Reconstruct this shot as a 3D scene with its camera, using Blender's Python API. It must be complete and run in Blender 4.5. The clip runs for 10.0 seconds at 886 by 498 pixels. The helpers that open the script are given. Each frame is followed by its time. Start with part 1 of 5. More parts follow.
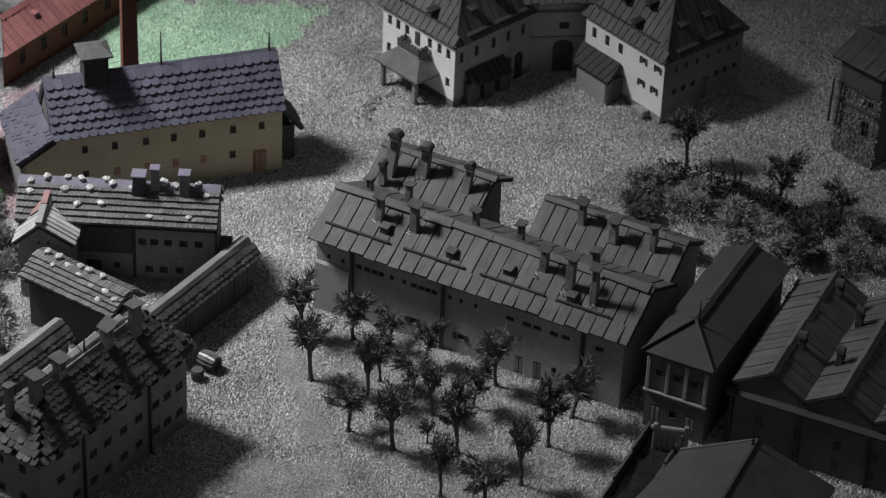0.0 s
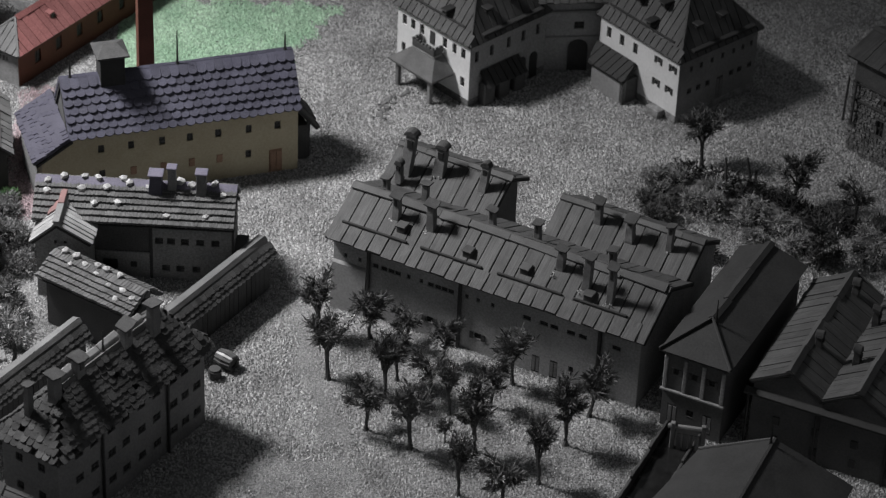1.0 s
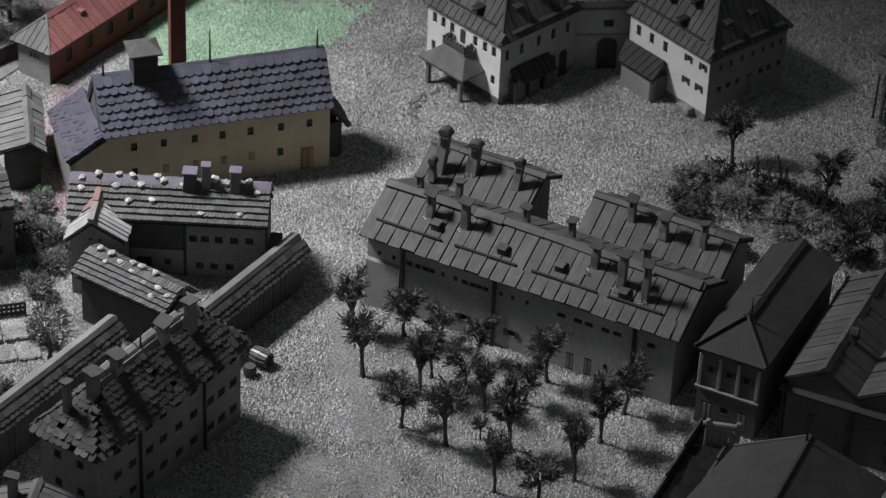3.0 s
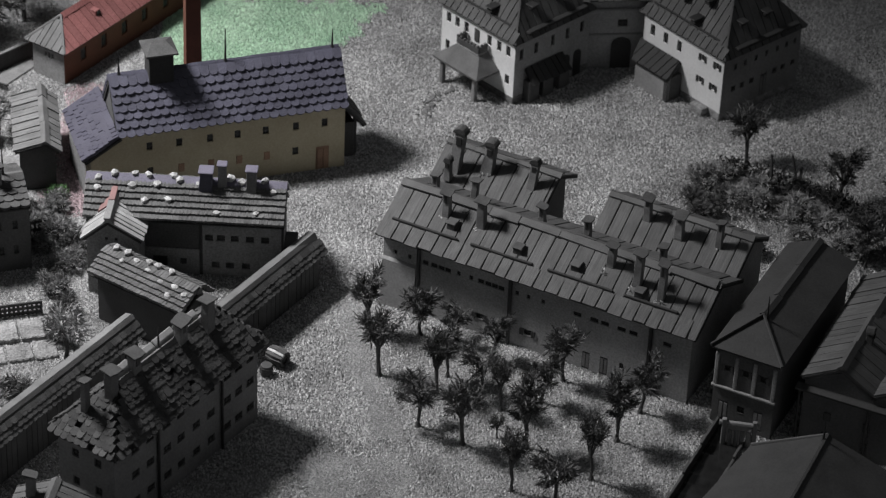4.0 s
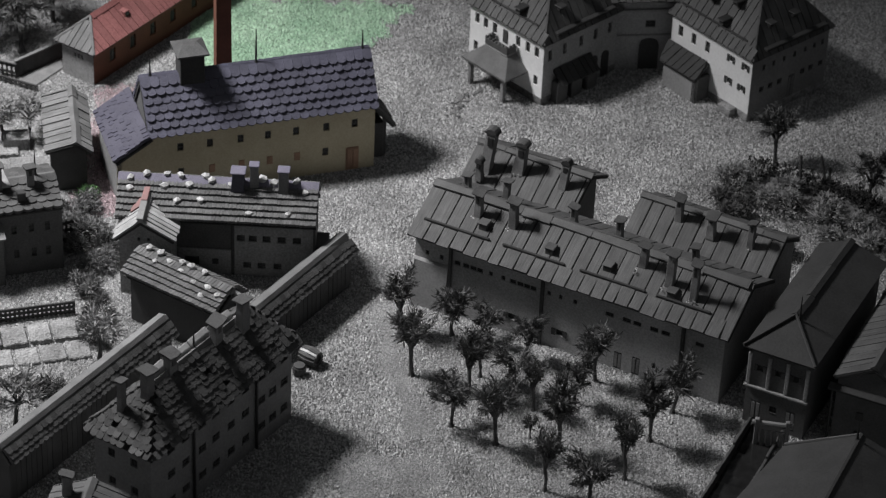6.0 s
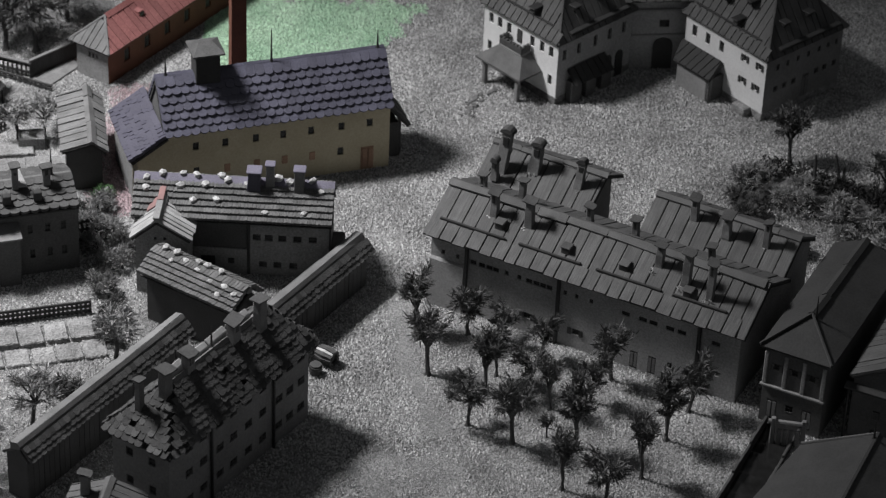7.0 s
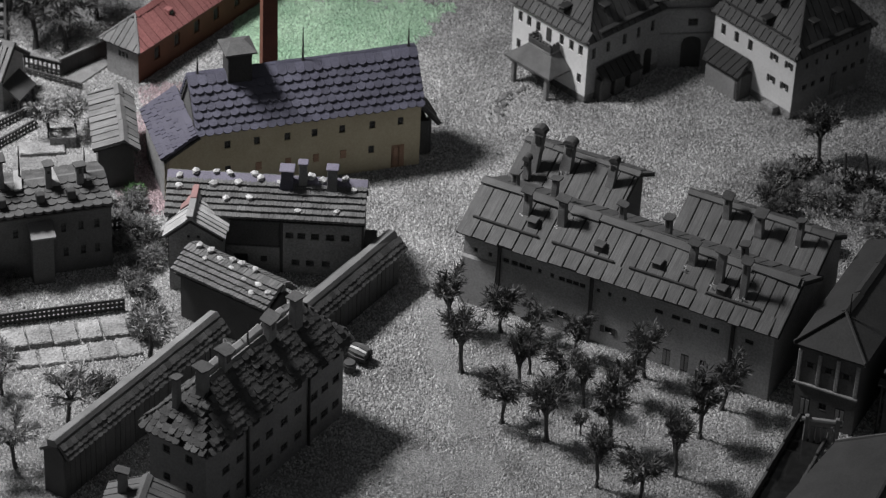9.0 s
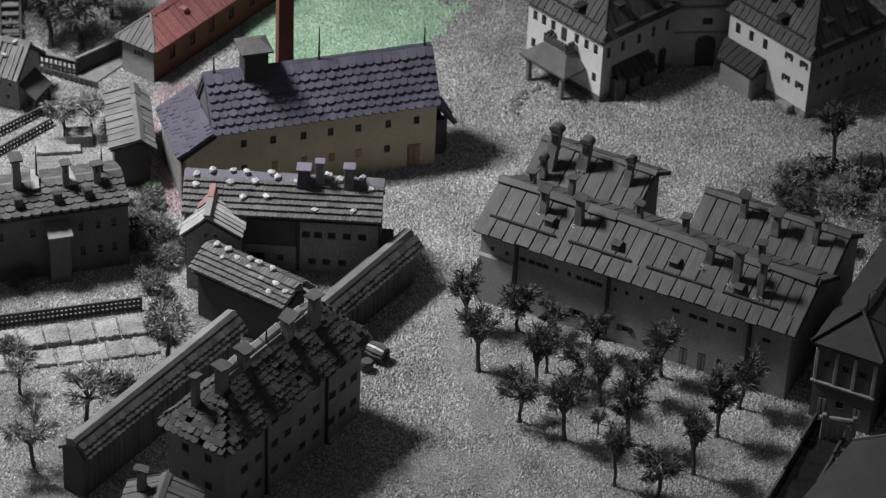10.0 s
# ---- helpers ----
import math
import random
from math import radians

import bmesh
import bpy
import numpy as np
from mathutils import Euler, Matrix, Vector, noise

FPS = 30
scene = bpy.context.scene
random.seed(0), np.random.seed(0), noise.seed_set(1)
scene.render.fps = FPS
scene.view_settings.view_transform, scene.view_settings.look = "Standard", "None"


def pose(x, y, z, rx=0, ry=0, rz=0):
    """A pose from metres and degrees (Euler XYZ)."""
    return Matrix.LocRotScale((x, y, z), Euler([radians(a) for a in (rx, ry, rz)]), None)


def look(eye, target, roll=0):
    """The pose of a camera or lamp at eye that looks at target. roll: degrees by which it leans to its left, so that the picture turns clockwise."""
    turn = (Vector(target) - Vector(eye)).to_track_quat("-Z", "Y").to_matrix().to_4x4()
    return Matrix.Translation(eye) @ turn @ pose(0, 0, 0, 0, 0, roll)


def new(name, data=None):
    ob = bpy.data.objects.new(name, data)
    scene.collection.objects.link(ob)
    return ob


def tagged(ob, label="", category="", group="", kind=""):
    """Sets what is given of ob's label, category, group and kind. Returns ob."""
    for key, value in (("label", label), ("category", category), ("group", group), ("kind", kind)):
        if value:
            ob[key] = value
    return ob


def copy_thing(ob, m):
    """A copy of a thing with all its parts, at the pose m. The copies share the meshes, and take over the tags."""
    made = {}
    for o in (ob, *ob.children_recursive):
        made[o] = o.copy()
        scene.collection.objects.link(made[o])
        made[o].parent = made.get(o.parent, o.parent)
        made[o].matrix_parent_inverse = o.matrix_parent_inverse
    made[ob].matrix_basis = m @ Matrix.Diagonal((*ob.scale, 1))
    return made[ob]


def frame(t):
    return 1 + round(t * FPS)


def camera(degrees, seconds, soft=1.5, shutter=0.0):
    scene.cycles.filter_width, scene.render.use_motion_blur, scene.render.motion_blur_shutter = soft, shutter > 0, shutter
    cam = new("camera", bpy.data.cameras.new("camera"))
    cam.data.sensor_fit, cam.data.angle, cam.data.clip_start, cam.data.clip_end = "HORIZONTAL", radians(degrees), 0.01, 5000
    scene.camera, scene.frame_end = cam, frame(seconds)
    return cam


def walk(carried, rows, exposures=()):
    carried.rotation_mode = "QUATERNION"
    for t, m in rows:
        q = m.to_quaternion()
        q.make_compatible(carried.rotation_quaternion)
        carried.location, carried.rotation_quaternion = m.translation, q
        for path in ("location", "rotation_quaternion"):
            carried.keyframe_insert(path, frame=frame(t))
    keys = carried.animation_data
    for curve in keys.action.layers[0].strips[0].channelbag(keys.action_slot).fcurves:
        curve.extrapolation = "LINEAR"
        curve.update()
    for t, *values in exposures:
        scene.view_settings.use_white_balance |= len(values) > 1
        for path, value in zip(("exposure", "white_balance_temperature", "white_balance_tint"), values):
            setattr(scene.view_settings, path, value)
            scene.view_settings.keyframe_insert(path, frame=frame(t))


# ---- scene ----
# ---- camera: a slider shot with a long lens over a table-top model town ----
cam = camera(16.488, 10.0, soft=1.3)
cam.data.dof.use_dof = True
cam.data.dof.focus_distance = 1.84
cam.data.dof.aperture_fstop = 18.5
S = 0.1                       # the plan below is drawn in decimetres
DOWN, ROLL = 35.1725, 2.574
START, RUN = Vector((0.0, -15.0, 11.2094)), Vector((-1.0, -0.21378, 0.04373))


# time, share of the rail travelled, degrees of nod: the slider starts a little fast and settles half way
RIDE = ((0.0, 0.0, 0.0), (0.5, 0.0503, 0.0), (1.0, 0.1016, -0.0025), (1.5, 0.1542, -0.0075), (2.0, 0.2066, -0.0140), (2.5, 0.2575, -0.0185), (4.0, 0.4047, -0.0255), (4.5, 0.4525, -0.0210),
        (5.0, 0.5018, -0.0130), (5.5, 0.5510, 0.0050), (7.0, 0.6975, 0.0040), (7.5, 0.7462, 0.0038), (8.0, 0.7954, 0.0030), (8.5, 0.8460, -0.0025), (9.0, 0.8985, -0.0070), (9.5, 0.9503, -0.0125), (10.0, 1.0018, -0.0150))


def on_rail(share, nod):
    p = (START + RUN * share) * S
    return pose(p.x, p.y, p.z, 90 - DOWN + 0.0088 * share + nod, 0, 0) @ pose(0, 0, 0, 0, 0, ROLL)


walk(cam, [(t, on_rail(share, nod)) for t, share, nod in RIDE])

# ---- light: one museum lamp to the side, and the dim room ----
world = bpy.data.worlds.new("dim_room")
scene.world = world
world.use_nodes = True
world.node_tree.nodes["Background"].inputs["Color"].default_value = (0.95, 0.97, 1.0, 1)
world.node_tree.nodes["Background"].inputs["Strength"].default_value = 0.081
LAMP_AT, LAMP_AIM = Vector((-6.4, 1.8, 8.2)), Vector((-2.4, 0.0, 0.0))
lamp = new("museum_lamp", bpy.data.lights.new("museum_lamp", "SPOT"))
lamp.data.energy = 71.0
lamp.data.spot_size, lamp.data.spot_blend = radians(67), 1.0
lamp.data.shadow_soft_size = 0.095
lamp.data.color = (1.0, 0.99, 1.0)
lamp.matrix_basis = look(LAMP_AT * S, LAMP_AIM * S)
scene.view_settings.exposure = 0.0


# ---- materials ----
def material(name, dark, light, grain=900.0, blotch=60.0, rough=0.85, bump=0.3, vary=0.12, dist=0.0006, metal=0.0, streak=0.0, island=False):
    """Mixes two colours by coarse stains and fine grain, with a fine relief; vary: how much pieces differ."""
    m = bpy.data.materials.new(name)
    m.use_nodes = True
    nt = m.node_tree
    b = nt.nodes["Principled BSDF"]
    b.inputs["Roughness"].default_value = rough
    b.inputs["Metallic"].default_value = metal
    geo = nt.nodes.new("ShaderNodeNewGeometry")
    src = geo.outputs["Position"]
    fine = nt.nodes.new("ShaderNodeTexNoise")
    fine.inputs["Scale"].default_value = grain
    fine.inputs["Detail"].default_value = 3.0
    coarse = nt.nodes.new("ShaderNodeTexNoise")
    coarse.inputs["Scale"].default_value = blotch
    coarse.inputs["Detail"].default_value = 4.0
    nt.links.new(src, fine.inputs["Vector"])
    nt.links.new(geo.outputs["Position"], coarse.inputs["Vector"])
    add = nt.nodes.new("ShaderNodeMath")
    add.operation = "ADD"
    nt.links.new(fine.outputs["Fac"], add.inputs[0])
    nt.links.new(coarse.outputs["Fac"], add.inputs[1])
    ramp = nt.nodes.new("ShaderNodeMapRange")
    ramp.inputs["From Min"].default_value = 0.7
    ramp.inputs["From Max"].default_value = 1.3
    nt.links.new(add.outputs[0], ramp.inputs["Value"])
    mix = nt.nodes.new("ShaderNodeMix")
    mix.data_type = "RGBA"
    mix.inputs["A"].default_value = (*dark, 1)
    mix.inputs["B"].default_value = (*light, 1)
    nt.links.new(ramp.outputs["Result"], mix.inputs["Factor"])
    out = mix.outputs["Result"]
    if vary:
        info = nt.nodes.new("ShaderNodeObjectInfo")
        rnd = geo.outputs["Random Per Island"] if island else info.outputs["Random"]
        span = nt.nodes.new("ShaderNodeMapRange")
        span.inputs["To Min"].default_value = 1 - vary
        span.inputs["To Max"].default_value = 1 + vary
        nt.links.new(rnd, span.inputs["Value"])
        hsv = nt.nodes.new("ShaderNodeHueSaturation")
        nt.links.new(span.outputs["Result"], hsv.inputs["Value"])
        nt.links.new(out, hsv.inputs["Color"])
        out = hsv.outputs["Color"]
    if streak:
        tc = nt.nodes.new("ShaderNodeTexCoord")
        oi = nt.nodes.new("ShaderNodeObjectInfo")
        mad = nt.nodes.new("ShaderNodeVectorMath")
        mad.operation = "MULTIPLY_ADD"
        mad.inputs[1].default_value = (7.0, 0.9, 1.0)
        nt.links.new(tc.outputs["Object"], mad.inputs[0])
        shift = nt.nodes.new("ShaderNodeMath")
        shift.operation = "MULTIPLY"
        shift.inputs[1].default_value = 40.0
        nt.links.new(oi.outputs["Random"], shift.inputs[0])
        nt.links.new(shift.outputs[0], mad.inputs[2])
        wood = nt.nodes.new("ShaderNodeTexNoise")
        wood.inputs["Scale"].default_value = 1.6
        wood.inputs["Detail"].default_value = 5.0
        nt.links.new(mad.outputs[0], wood.inputs["Vector"])
        rng = nt.nodes.new("ShaderNodeMapRange")
        rng.inputs["From Min"].default_value = 0.3
        rng.inputs["From Max"].default_value = 0.7
        rng.inputs["To Min"].default_value = 1 - streak
        rng.inputs["To Max"].default_value = 1 + streak
        nt.links.new(wood.outputs["Fac"], rng.inputs["Value"])
        tone = nt.nodes.new("ShaderNodeHueSaturation")
        nt.links.new(rng.outputs["Result"], tone.inputs["Value"])
        nt.links.new(out, tone.inputs["Color"])
        out = tone.outputs["Color"]
    nt.links.new(out, b.inputs["Base Color"])
    bp = nt.nodes.new("ShaderNodeBump")
    bp.inputs["Strength"].default_value = bump
    bp.inputs["Distance"].default_value = dist
    nt.links.new(fine.outputs["Fac"], bp.inputs["Height"])
    nt.links.new(bp.outputs["Normal"], b.inputs["Normal"])
    return m


def grey(v, tint=(1.0, 1.0, 1.0)):
    return tuple(v * k for k in tint)


M_SAND = material("sand_bed", grey(0.04), grey(0.32), 1300, 40, 0.95, 0.6, 0.0, 0.0006)
M_GRAIN = material("gravel_grain", grey(0.21), grey(0.5), 700, 22, 0.9, 0.3, 0.5, 0.0004, island=True)
# pink tint stands for colour bleeding from the brewery onto grey gravel
M_BLEEDGRAIN = material("tint_bleed_grain", (0.25, 0.19, 0.2), (0.5, 0.41, 0.43), 700, 22, 0.9, 0.3, 0.5, 0.0004, island=True)
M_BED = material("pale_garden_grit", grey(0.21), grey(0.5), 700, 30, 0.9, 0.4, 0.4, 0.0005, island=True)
M_WATER = material("dark_water", grey(0.01), grey(0.02), 200, 40, 0.12, 0.1, 0.0, 0.0006)
M_SLAB = material("pale_slab", grey(0.12), grey(0.33), 650, 70, 0.95, 1.0, 0.12, 0.002)
M_SLATE = material("grey_board_roof", grey(0.04), grey(0.076), 1500, 90, 0.7, 0.5, 0.16, 0.0005, streak=0.35)
M_DARKROOF = material("dark_felt_roof", grey(0.014), grey(0.029), 700, 60, 0.7, 0.3, 0.1, 0.0004)
M_MIDROOF = material("weathered_board_roof", grey(0.09), grey(0.155), 1500, 90, 0.75, 0.5, 0.15, 0.0005, streak=0.35)
M_SHINGLE = material("weathered_shingle", grey(0.06), grey(0.13), 1300, 70, 0.85, 0.6, 0.2, 0.0006, streak=0.35)
M_UNDER = material("roof_underlay", grey(0.016), grey(0.03), 600, 60, 0.9, 0.3, 0.0)
M_PLASTER = material("grey_plaster", grey(0.15), grey(0.32), 800, 26, 0.9, 0.35, 0.05, 0.0005)
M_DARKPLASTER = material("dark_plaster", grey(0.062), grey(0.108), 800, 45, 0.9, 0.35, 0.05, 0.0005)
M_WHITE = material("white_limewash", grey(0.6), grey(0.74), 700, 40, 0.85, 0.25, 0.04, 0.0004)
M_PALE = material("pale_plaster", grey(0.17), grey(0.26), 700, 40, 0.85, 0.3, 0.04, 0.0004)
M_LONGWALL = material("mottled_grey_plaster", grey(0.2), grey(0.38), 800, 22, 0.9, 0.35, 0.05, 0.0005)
# even tone of the town house; also holds one castle side's shade
M_TOWN = material("town_and_shaded_side_plaster", grey(0.12), grey(0.2), 700, 40, 0.85, 0.3, 0.04, 0.0004)
# dark crest foliage; inside the bushes the same tone is painted self-shade
M_DARKLEAF = material("dark_foliage_and_inner_shade", grey(0.018), grey(0.05), 900, 60, 0.95, 0.9, 0.3, 0.0012, island=True)
M_YELLOW = material("ochre_plaster", (0.33, 0.29, 0.2), (0.42, 0.375, 0.27), 700, 40, 0.85, 0.25, 0.03, 0.0004)
M_VIOLET = material("violet_slate", (0.046, 0.045, 0.068), (0.088, 0.087, 0.12), 1200, 55, 0.62, 0.6, 0.16, 0.0006)
M_RED = material("red_painted_roof", (0.15, 0.052, 0.05), (0.28, 0.115, 0.11), 900, 34, 0.75, 0.4, 0.08, 0.0005, streak=0.12)
M_BRICK = material("orange_brick", (0.08, 0.029, 0.016), (0.13, 0.045, 0.025), 1200, 70, 0.85, 0.4, 0.1, 0.0005)
M_GREEN = material("green_turf", (0.27, 0.42, 0.295), (0.47, 0.62, 0.475), 900, 28, 0.95, 0.8, 0.35, 0.001, island=True)
M_WOOD = material("dark_stained_wood", grey(0.03), grey(0.06), 1400, 70, 0.8, 0.5, 0.12, 0.0005)
M_BROWN = material("brown_painted_wood", (0.2, 0.12, 0.08), (0.3, 0.19, 0.13), 1400, 70, 0.8, 0.4, 0.05, 0.0005)
M_DARKTILE = material("dark_scalloped_tile", grey(0.032), grey(0.076), 1300, 70, 0.85, 0.6, 0.35, 0.0006)
# violet roof tone dimmed in colour, as the annex slope faces the lamp
M_FELT = material("dimmed_violet_felt", (0.034, 0.032, 0.05), (0.052, 0.05, 0.072), 1200, 70, 0.75, 0.4, 0.06, 0.0005)
M_LILAC = material("lilac_painted_board", (0.085, 0.08, 0.108), (0.15, 0.14, 0.185), 1200, 70, 0.75, 0.4, 0.06, 0.0005)
M_SPROUT = material("green_sprout", (0.05, 0.11, 0.04), (0.1, 0.2, 0.08), 900, 120, 0.85, 0.2, 0.3, 0.0004, island=True)
M_TIMBER = material("grey_timber", grey(0.12), grey(0.2), 1400, 70, 0.8, 0.5, 0.15, 0.0005, streak=0.35)
M_PANE = material("window_pane", grey(0.012), grey(0.025), 300, 60, 0.5, 0.05, 0.0)
M_PALEBOARD = material("pale_board_roof", grey(0.22), grey(0.36), 1500, 90, 0.8, 0.5, 0.15, 0.0005, streak=0.3)
M_ROSE = material("faded_red_paint", (0.15, 0.095, 0.092), (0.22, 0.12, 0.115), 1100, 120, 0.85, 0.4, 0.1, 0.0005)
# tile tone darkened to carry the shadow on slopes turned from the lamp
M_SHADETILE = material("shaded_scalloped_tile", grey(0.02), grey(0.06), 1300, 60, 0.85, 0.6, 0.45, 0.0006)
M_CHIM = material("chimney_plaster", grey(0.11), grey(0.2), 1100, 120, 0.85, 0.4, 0.12, 0.0005)
M_CAP = material("dark_cap_slab", grey(0.03), grey(0.065), 1100, 120, 0.85, 0.5, 0.15, 0.0006)
M_STONE = material("pale_pebble", grey(0.2), grey(0.48), 900, 120, 0.85, 0.4, 0.15, 0.0005)
M_RUBBLE = material("rubble_stone", grey(0.06), grey(0.27), 900, 160, 0.9, 0.5, 0.35, 0.0008)
M_LEAF = material("dried_foliage", grey(0.042), grey(0.135), 900, 120, 0.85, 0.2, 0.3, 0.0004, island=True)
# lamplight on clumps and crowns, put into a lighter copy of the foliage
M_LITLEAF = material("lit_dried_foliage", grey(0.16), grey(0.38), 900, 120, 0.85, 0.2, 0.4, 0.0004, island=True)
M_LEAFPALE = material("pale_dried_foliage", grey(0.12), grey(0.25), 900, 120, 0.85, 0.2, 0.4, 0.0004, island=True)
M_BARK = material("twig_bark", grey(0.035), grey(0.07), 1500, 120, 0.9, 0.5, 0.1, 0.0005)
M_EARTH = material("dark_earth", grey(0.07), grey(0.17), 700, 50, 0.95, 0.8, 0.0, 0.0012)
M_TROD = material("crushed_grit", grey(0.26), grey(0.5), 700, 22, 0.9, 0.3, 0.35, 0.0004, island=True)
M_BANK = material("leaf_littered_bank", grey(0.07), grey(0.3), 500, 120, 0.95, 1.0, 0.0, 0.002)
M_IRON = material("dark_iron", grey(0.03), grey(0.05), 900, 100, 0.5, 0.2, 0.0, 0.0003, 0.6)


# ---- mesh helpers (sizes in decimetres) ----
def part(name, bm, mat, parent=None, label=""):
    """Links a bmesh as one mesh object under a thing or a part."""
    bmesh.ops.scale(bm, vec=(S, S, S), verts=bm.verts)
    bmesh.ops.recalc_face_normals(bm, faces=bm.faces)
    me = bpy.data.meshes.new(name)
    bm.to_mesh(me)
    bm.free()
    me.materials.append(mat)
    ob = new(name, me)
    ob.parent = parent
    if label:
        ob["label"] = label
    return ob


def thing(name, at, ang, label, category, group="", kind=""):
    ob = new(name)
    ob.empty_display_size = 0.01
    ob.matrix_basis = pose(at[0] * S, at[1] * S, (at[2] if len(at) > 2 else 0) * S, 0, 0, ang)
    return tagged(ob, label, category, group, kind)


def add_box(bm, lo, hi, bevel=0.0):
    r = bmesh.ops.create_cube(bm, size=1.0)
    c = [(a + b) / 2 for a, b in zip(lo, hi)]
    d = [b - a for a, b in zip(lo, hi)]
    for v in r["verts"]:
        v.co = Vector((c[0] + v.co.x * d[0], c[1] + v.co.y * d[1], c[2] + v.co.z * d[2]))
    if bevel:
        es = list({e for v in r["verts"] for e in v.link_edges})
        bmesh.ops.bevel(bm, geom=es, offset=bevel, segments=1, affect="EDGES")


def box(name, lo, hi, mat, parent, label="", bevel=0.004):
    bm = bmesh.new()
    add_box(bm, lo, hi, bevel)
    return part(name, bm, mat, parent, label)


def add_prism(bm, ring, shift):
    """A solid from a flat ring of points and a vector across it."""
    a = [bm.verts.new(p) for p in ring]
    b = [bm.verts.new(Vector(p) + Vector(shift)) for p in ring]
    bm.faces.new(a)
    bm.faces.new(list(reversed(b)))
    for i in range(len(a)):
        j = (i + 1) % len(a)
        bm.faces.new((a[i], b[i], b[j], a[j]))


def add_tube(bm, pts, radii, sides=6):
    rings = []
    for i, p in enumerate(pts):
        d = Vector(pts[min(i + 1, len(pts) - 1)]) - Vector(pts[max(i - 1, 0)])
        q = d.to_track_quat("Z", "Y")
        rings.append([bm.verts.new(Vector(p) + q @ Vector((radii[i] * math.cos(2 * math.pi * k / sides), radii[i] * math.sin(2 * math.pi * k / sides), 0))) for k in range(sides)])
    for a, b in zip(rings, rings[1:]):
        for k in range(sides):
            bm.faces.new((a[k], a[(k + 1) % sides], b[(k + 1) % sides], b[k]))
    bm.faces.new(list(reversed(rings[0])))
    bm.faces.new(rings[-1])


def tube(name, pts, radii, mat, parent, sides=6, label=""):
    bm = bmesh.new()
    add_tube(bm, pts, radii, sides)
    return part(name, bm, mat, parent, label)


PIECES = {}


def unit_mesh(shape, mat):
    """A shared mesh of one roof or fence piece, in a unit cell."""
    key = (shape, mat.name)
    if key in PIECES:
        return PIECES[key]
    bm = bmesh.new()
    if shape == "board":
        add_box(bm, (-0.5, 0, 0), (0.5, 1, 1), 0)
        top = [e for e in bm.edges if all(v.co.z > 0.9 for v in e.verts)]
        bmesh.ops.bevel(bm, geom=top, offset=0.05, segments=1, affect="EDGES")
    elif shape == "scale":
        ring = [(-0.5, 1, 0), (-0.5, 0.26, 0)] + [(-0.5 * math.cos(a), 0.26 - 0.26 * math.sin(a), 0) for a in (math.pi / 6, math.pi / 3, math.pi / 2, 2 * math.pi / 3, 5 * math.pi / 6)] + [(0.5, 0.26, 0), (0.5, 1, 0)]
        add_prism(bm, ring, (0, 0, 1))
    elif shape == "shake":
        ring = [(-0.48, 1, 0), (-0.5, 0.04, 0), (-0.15, 0, 0), (0.3, 0.03, 0), (0.5, 0.01, 0), (0.47, 1, 0)]
        add_prism(bm, ring, (0, 0, 1))
    elif shape == "ribbed":
        for k in range(4):
            x0, low = -0.5 + k / 4.0, (0.0, 0.05, 0.02, 0.035)[k]
            add_prism(bm, [(x0 + 0.006, 1, 0), (x0 + 0.006, low, 0), (x0 + 0.244, low + 0.015, 0), (x0 + 0.244, 1, 0)], (0, 0, (0.9, 1.0, 0.86, 0.95)[k]))
    elif shape == "pebble":
        bmesh.ops.create_icosphere(bm, subdivisions=1, radius=0.5)
        for v in bm.verts:
            v.co *= 1 + 0.35 * noise.noise(v.co * 3.1)
    bmesh.ops.recalc_face_normals(bm, faces=bm.faces)
    me = bpy.data.meshes.new(shape)
    bm.to_mesh(me)
    bm.free()
    me.materials.append(mat)
    PIECES[key] = me
    return me


def piece(name, shape, mat, parent, o, ex, ey, ez):
    """One piece, its unit cell laid on the three given edges from o."""
    ob = new(name, unit_mesh(shape, mat))
    ob.parent = parent
    m = Matrix((ex, ey, ez)).transposed().to_4x4()
    m.translation = o
    ob.matrix_basis = Matrix.Diagonal((S, S, S, 1)) @ m
    return ob


RNG = random.Random(7)


